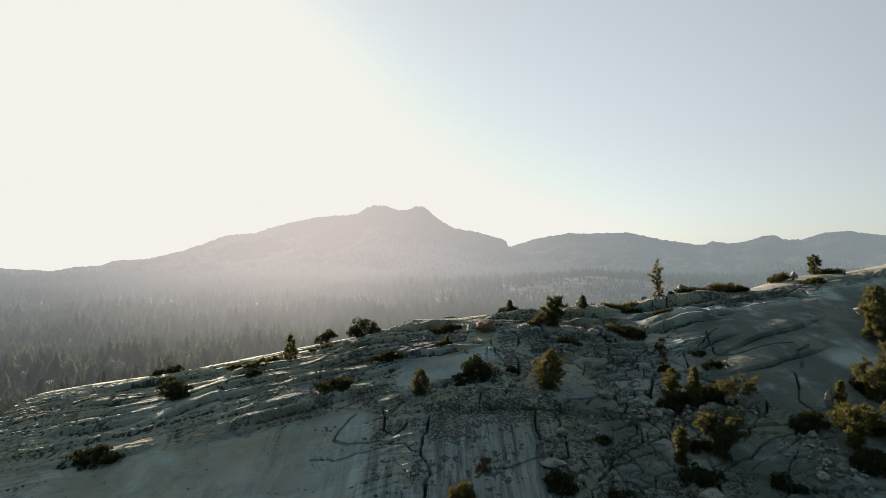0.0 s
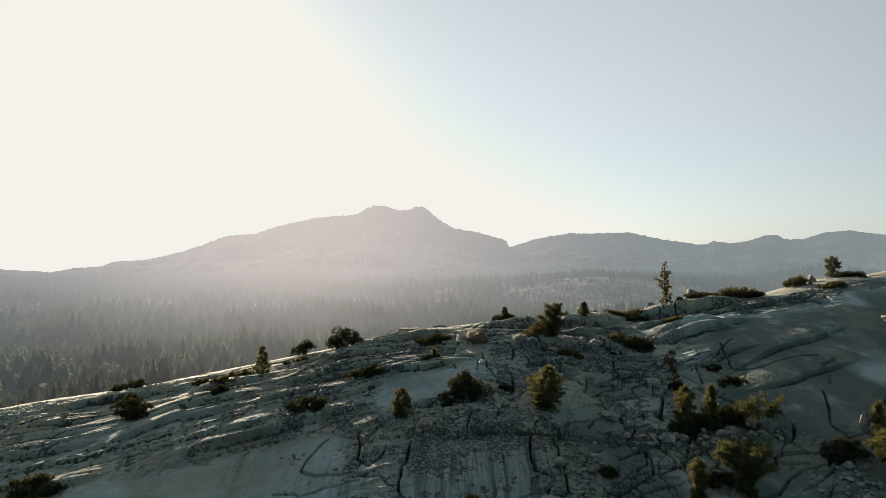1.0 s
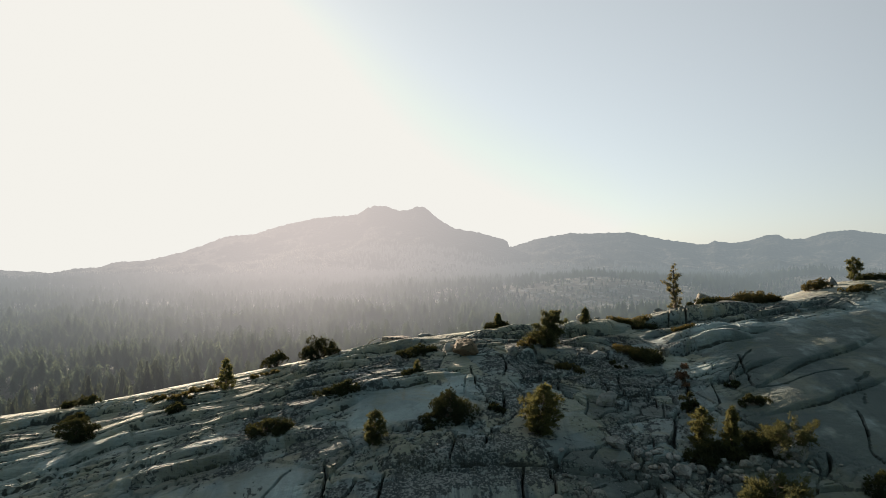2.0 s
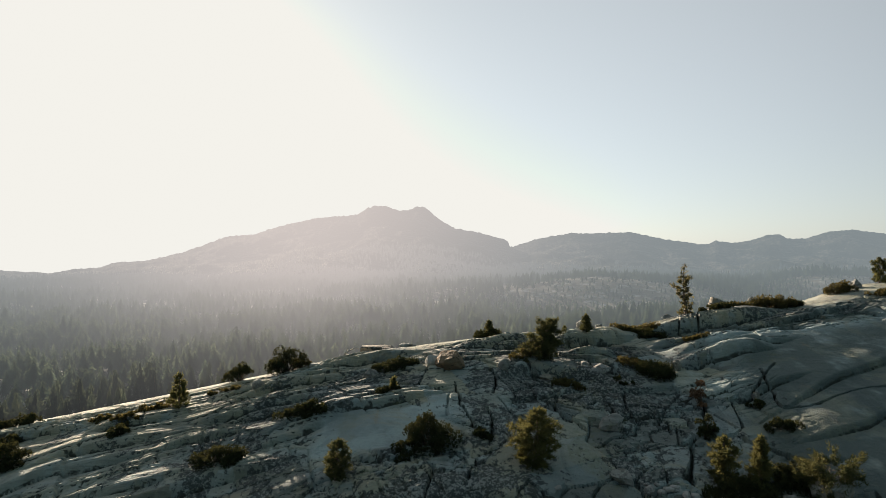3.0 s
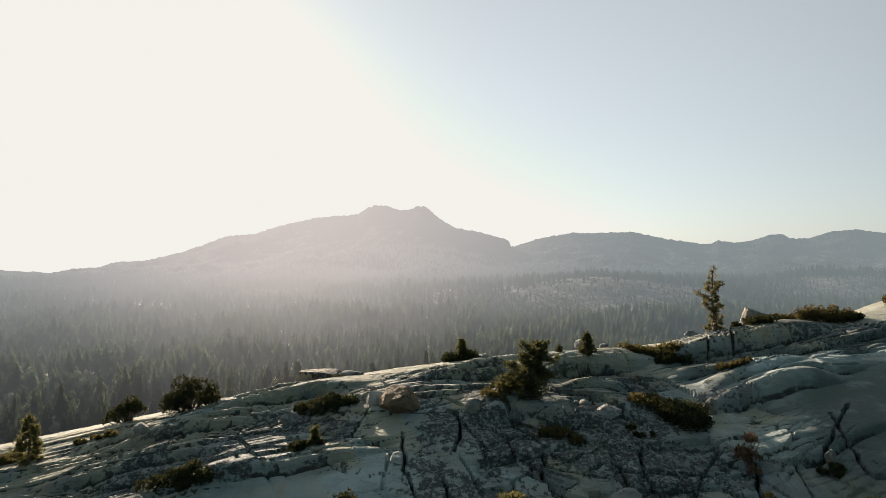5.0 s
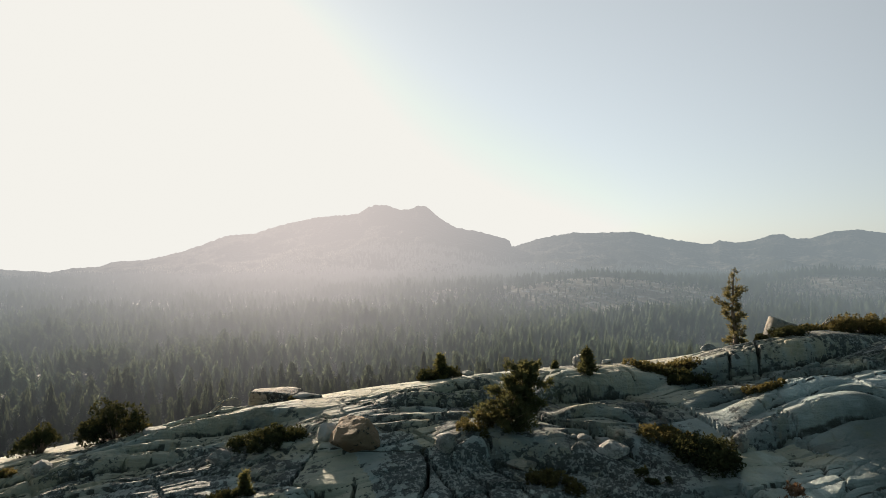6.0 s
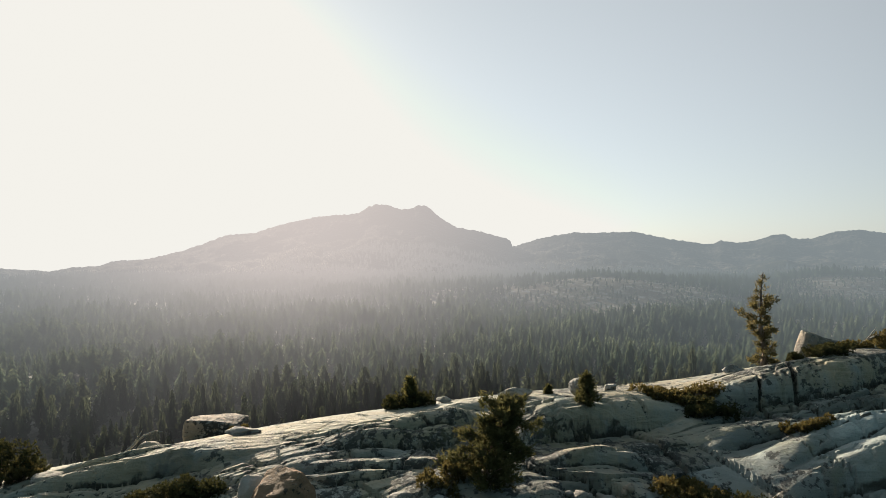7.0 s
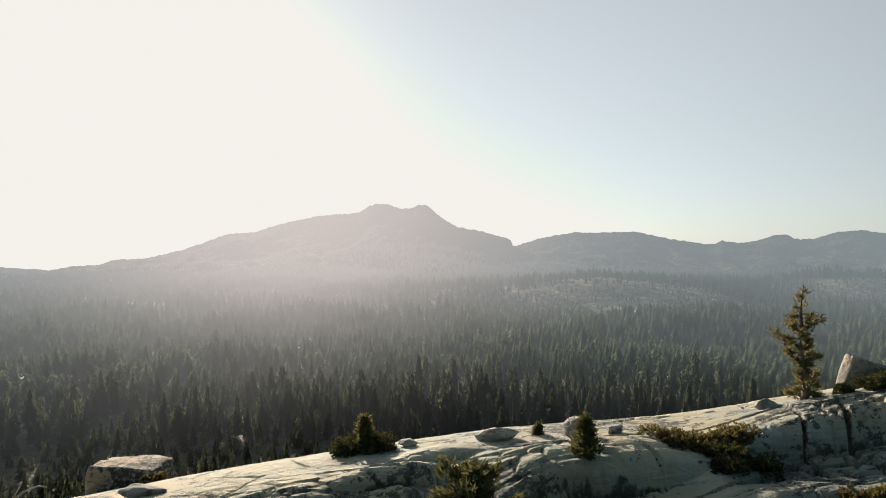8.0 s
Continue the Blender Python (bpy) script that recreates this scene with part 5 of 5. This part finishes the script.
# shrubs
SHRUBS = [
    (24.1, 80.4, 5.2, 2.0, 0.45, MAT_SHRUB, "low golden shrub spilling over the ledge"), (25.0, 78.8, 3.0, 1.7, 0.9, SHRUB, "dark shrub in the shade below the ledge"),
    (21.2, 71.8, 3.2, 1.6, 0.9, MAT_SHRUB, "green shrub spreading along a joint"), (22.6, 70.2, 3.0, 2.6, 1.2, SHRUB, "dark shrub filling a gully"),
    (28.2, 75.2, 3.0, 1.0, 0.5, MAT_SHRUB, "low green shrub in a long joint"), (3.7, 60.4, 3.4, 2.4, 2.4, SHRUB, "large round dark shrub below a pale slab"),
    (2.2, 60.0, 2.6, 1.4, 1.1, SHRUB, "dark shrub at the foot of a slab"), (-6.1, 65.3, 5.0, 1.6, 0.9, SHRUB, "long dark shrub lying along a ledge"),
    (-11.6, 61.3, 4.2, 2.0, 1.2, SHRUB, "dark shrub under a rock ledge"), (-15.1, 76.2, 2.8, 2.0, 1.8, SHRUB, "dark round shrub on the crest"),
    (-10.5, 76.2, 4.2, 2.4, 2.5, SHRUB, "broad dark shrub on the crest"), (-8.9, 75.7, 1.9, 1.3, 1.3, MAT_SHRUB, "golden shrub beside a dark one"),
    (-20.6, 71.6, 4.5, 1.2, 0.5, MAT_SHRUB, "low yellow-green shrub along the crest"), (-34.5, 73.8, 4.4, 1.6, 1.3, SHRUB, "dark shrub on the far crest"),
    (-30.5, 66.3, 4.2, 2.2, 1.9, SHRUB, "dark shrub in a hollow of the slab"), (-21.5, 67.3, 2.4, 1.3, 0.8, SHRUB, "small dark shrub on a ledge"),
    (-33.8, 56.4, 6.2, 1.8, 1.0, SHRUB, "long dark shrub under a ledge"), (0.0, 71.6, 4.6, 1.7, 0.8, SHRUB, "dark shrub with a sunlit olive top"),
    (9.3, 81.6, 2.8, 2.0, 1.1, SHRUB, "dark shrub on the crest"), (33.7, 83.0, 3.8, 1.6, 0.8, SHRUB, "dark low shrub on the skyline"),
    (41.2, 85.6, 5.4, 2.4, 1.6, MAT_SHRUB, "golden shrub on the skyline"), (43.5, 86.0, 3.0, 1.6, 0.9, SHRUB, "dark shrub beside golden one"),
    (52.0, 90.5, 3.4, 2.2, 1.7, MAT_SHRUB, "round golden shrub on the skyline"), (54.5, 86.8, 4.2, 1.6, 0.9, MAT_SHRUB, "low golden shrub near the crest"),
    (64.0, 97.0, 5.0, 2.0, 1.0, SHRUB, "dark shrub along the skyline"), (32.1, 51.4, 3.2, 2.0, 1.3, SHRUB, "dark shrub by the rubble"),
    (26.7, 45.4, 2.4, 1.6, 0.8, SHRUB, "dark shrub in a rock joint"), (26.3, 42.2, 3.8, 2.2, 1.1, SHRUB, "wide dark shrub low on the face"),
    (9.3, 45.4, 2.6, 2.0, 1.4, SHRUB, "dark shrub among broken slabs"), (1.7, 44.6, 2.4, 1.6, 1.0, MAT_SHRUB, "olive shrub low on the face"),
    (13.6, 50.7, 1.5, 1.1, 0.8, SHRUB, "small dark shrub in rubble"), (20.4, 46.4, 3.4, 1.8, 1.2, SHRUB, "dark shrub below the pines"),
    (13.8, 44.4, 2.2, 1.5, 0.9, SHRUB, "dark shrub between slabs"), (14.7, 68.5, 2.8, 1.4, 0.7, MAT_SHRUB, "olive shrub over lichen-dark rock"),
    (11.3, 71.2, 2.0, 1.2, 0.8, MAT_SHRUB, "golden shrub at the foot of a pine"), (0.0, 66.8, 2.6, 1.0, 0.6, SHRUB, "low shrub in a joint"),
    (23.2, 61.9, 1.8, 1.6, 1.6, SHRUB, "dark shrub in a steep joint"), (28.5, 61.5, 3.0, 1.2, 0.8, SHRUB, "dark shrub along a ledge"),
    (28.6, 65.2, 1.6, 1.0, 0.6, SHRUB, "small dark shrub in a crack"), (36.8, 85.3, 4.2, 1.6, 0.6, MAT_SHRUB, "olive shrub round a leaning slab"),
    (-32.3, 70.2, 2.8, 1.2, 0.9, SHRUB, "dark shrub at the dome's edge"), (22.8, 55.8, 4.8, 2.2, 1.0, SHRUB, "dark shrubs under the young pines"),
    (26.6, 56.6, 4.0, 2.2, 1.2, SHRUB, "dark shrub beside a boulder"), (37.0, 51.5, 5.0, 3.0, 1.5, SHRUB, "dense dark shrubs under golden pines"),
    (42.5, 57.5, 5.0, 3.0, 1.6, SHRUB, "dark shrubs on the slope"), (34.5, 46.5, 4.5, 2.4, 1.2, SHRUB, "dark shrubs below golden pines"),
    (-15.0, 72.4, 3.2, 0.9, 0.35, MAT_SHRUB, "low yellow-green shrub in a crest joint"), (-22.5, 69.6, 3.4, 1.0, 0.4, MAT_SHRUB, "low yellow-green shrub below the crest"),
    (-25.5, 71.0, 2.6, 0.9, 0.35, MAT_SHRUB, "thin yellow-green shrub along the crest"), (7.2, 61.0, 1.6, 1.0, 0.5, SHRUB, "small dark shrub beside a slab"),
    (-0.8, 82.2, 1.5, 0.8, 0.7, MAT_SHRUB, "sparse golden shrub against the tan boulder"), (21.5, 50.0, 3.0, 1.6, 0.9, SHRUB, "dark shrub among rubble stones"), (19.3, 68.3, 1.7, 0.6, 0.7, SHRUB, "dark shrub behind a block"),
]
for i, (x, y, w, d, h, m, text) in enumerate(SHRUBS):
    shrub(x, y, w, d, h, text, m, i)
for x, y, w, h in ((24.6, 65.8, 1.5, 2.0), (3.3, 47.2, 1.1, 1.0)):
    shrub(x, y, w, w * 0.9, h, "sparse dry shrub with reddish leaves", DRY, int(x), "dry_shrub", 0.7, "dry shrubs", 0, 0.13)

# boulders
boulder(5.1, 70.4, 2.1, 1.8, 1.9, "rusty brown rounded boulder against the ledge", BROWN_ROCK, 35, 20, 0, 16, 0.22, 0.07)
boulder(3.3, 71.2, 1.2, 1.0, 1.9, "pale upright block with lichen", BOULDER, 2, 0, 6)
block(-2.7, 83.6, 3.7, 2.2, 1.2, "flat-topped tan boulder with dark lichen on the crest", TAN_ROCK, 3, 0, 0.0)
boulder(18.9, 81.3, 0.85, 0.85, 0.8, "round pale boulder on bare rock", BOULDER, 4, 0, 0, 3, 0.05)
boulder(20.7, 81.6, 0.75, 0.6, 0.45, "small pale boulder on bare rock", BOULDER, 5)
boulder(22.4, 82.2, 0.5, 0.5, 0.35, "small pale stone on bare rock", BOULDER, 6)
boulder(15.4, 82.2, 1.7, 1.0, 0.6, "flat rounded boulder on bare rock", BOULDER, 7)
block(35.8, 86.6, 3.6, 0.8, 1.75, "pale wedge-shaped slab standing on edge", BOULDER, 8, 4, 0.5)
boulder(-11.7, 71.9, 1.0, 0.9, 0.8, "round grey boulder on the ledge", BOULDER, 9, 0, 0, 3)
boulder(-7.2, 75.0, 1.3, 0.8, 0.65, "grey boulder on the crest", BOULDER, 10, 0, 0, 4)
boulder(16.8, 63.0, 1.6, 1.1, 1.2, "wedged grey block in a joint", BOULDER, 11)
boulder(28.9, 66.0, 0.6, 0.5, 0.75, "small rounded block in a crack", BOULDER, 12)
boulder(35.6, 54.2, 0.8, 0.6, 1.7, "bright upright stone by the shrubs", BOULDER, 13)
boulder(9.7, 70.0, 1.1, 0.8, 0.8, "pale block on the ledge", BOULDER, 14)
boulder(11.2, 82.0, 0.8, 0.6, 0.4, "small lichen-covered stone on the crest", BOULDER, 15)
boulder(28.5, 83.0, 1.0, 0.7, 0.6, "pale block at the foot of the crest pine", BOULDER, 16, sink=0.3)
boulder(-4.55, 79.2, 1.2, 0.8, 0.6, "grey boulder on the crest", BOULDER, 17)
boulder(18.0, 70.3, 1.4, 1.1, 1.0, "sunlit block on the ledge", BOULDER, 18)
boulder(1.0, 77.8, 1.8, 0.9, 0.5, "flat slab lying on the crest", BOULDER, 19)
boulder(27.9, 55.2, 2.2, 1.6, 1.5, "large rounded boulder beneath a low pine", BOULDER, 20)
boulder(16.0, 57.6, 1.4, 1.1, 1.0, "grey rounded boulder dark with lichen", BOULDER, 21)
boulder(19.7, 54.6, 1.5, 1.0, 0.8, "rounded boulder in rubble", BOULDER, 22)
boulder(25.2, 55.0, 1.0, 0.8, 0.6, "rounded stone in rubble", BOULDER, 23)
boulder(54.8, 92.0, 1.2, 1.0, 1.3, "pale block on the skyline", BOULDER, 24)
boulder(9.0, 47.6, 1.8, 1.2, 0.5, "flat broken slab on the face", BOULDER, 25)
boulder(20.3, 44.4, 2.0, 1.4, 0.8, "pale broken slab among shrubs", BOULDER, 26)
boulder(-1.7, 70.2, 0.9, 0.6, 1.0, "pale pointed block below a shrub", BOULDER, 27)
boulder(13.5, 70.0, 1.6, 0.7, 0.6, "long pale block by the leaning pine", BOULDER, 28)
boulder(24.7, 70.9, 0.8, 0.7, 1.0, "bright split block at the slab's edge", BOULDER, 29)
boulder(53.5, 74.7, 2.2, 1.4, 1.4, "pale broken block on the slope", BOULDER, 30)


def fallen_branch(x, y, pts, label):
    ob = thing("dead_branch", x, y, float(dome(x, y)), label, "branch", "dead branches")
    bm = bmesh.new()
    tube(bm, pts, [0.09 * (1 - 0.8 * i / (len(pts) - 1)) for i in range(len(pts))], 6)
    part("limb", bm, GREY_WOOD, ob)
    bm = bmesh.new()
    a, b = Vector(pts[1]), Vector(pts[2])
    tube(bm, [tuple(a), tuple(a.lerp(b, 0.5) + Vector((0.1, 0, 0.35))), tuple(a.lerp(b, 0.6) + Vector((0.25, 0, 0.65)))], [0.05, 0.035, 0.01], 5)
    part("twig", bm, GREY_WOOD, ob)


fallen_branch(-5.7, 79.2, [(-0.4, 0, -0.1), (0.1, 0, 0.35), (0.7, 0, 0.9), (1.3, 0.1, 1.15), (1.7, 0.1, 1.1)], "bleached dead branch curving over the crest")
fallen_branch(38.0, 85.6, [(-0.3, 0, 0.0), (0.2, 0, 0.6), (0.8, 0, 0.9), (1.5, 0.1, 1.0)], "bleached dead branch by a slab")


def rubble():
    """Loose stones in the gullies."""
    rng = np.random.default_rng(77)
    shapes = []
    for k in range(7):
        me = boulder_mesh("rubble_stone", rng, 1.0, rng.uniform(0.7, 1.0), rng.uniform(0.5, 0.8), 7, 2, 0.05)
        me.materials.append(BOULDER)
        shapes.append(me)
    beds = [(19.5, 54.6, 3.2, 1.6, 60), (25.5, 54.2, 3.5, 1.2, 40), (31.0, 47.0, 2.2, 3.0, 75), (12.0, 52.5, 1.6, 2.2, 40), (18.3, 56.6, 1.4, 0.9, 20),
            (10.0, 46.2, 2.0, 1.2, 20), (17.5, 71.2, 1.2, 0.6, 25)]
    for bx, by, rx, ry, n in beds:
        for _ in range(n):
            x, y = bx + rng.normal(0, rx * 0.55), by + rng.normal(0, ry * 0.55)
            s = float(np.clip(rng.lognormal(-1.1, 0.45), 0.15, 0.9))
            ob = tagged(new("rubble_stone", shapes[int(rng.integers(0, 7))]), "loose angular grey granite stone in a gully", "stone", "rubble stones")
            ob.matrix_basis = pose(x, y, float(dome(x, y)) - 0.16 * s, rng.uniform(-20, 20), rng.uniform(-20, 20), rng.uniform(0, 360)) @ Matrix.Scale(s, 4)


rubble()
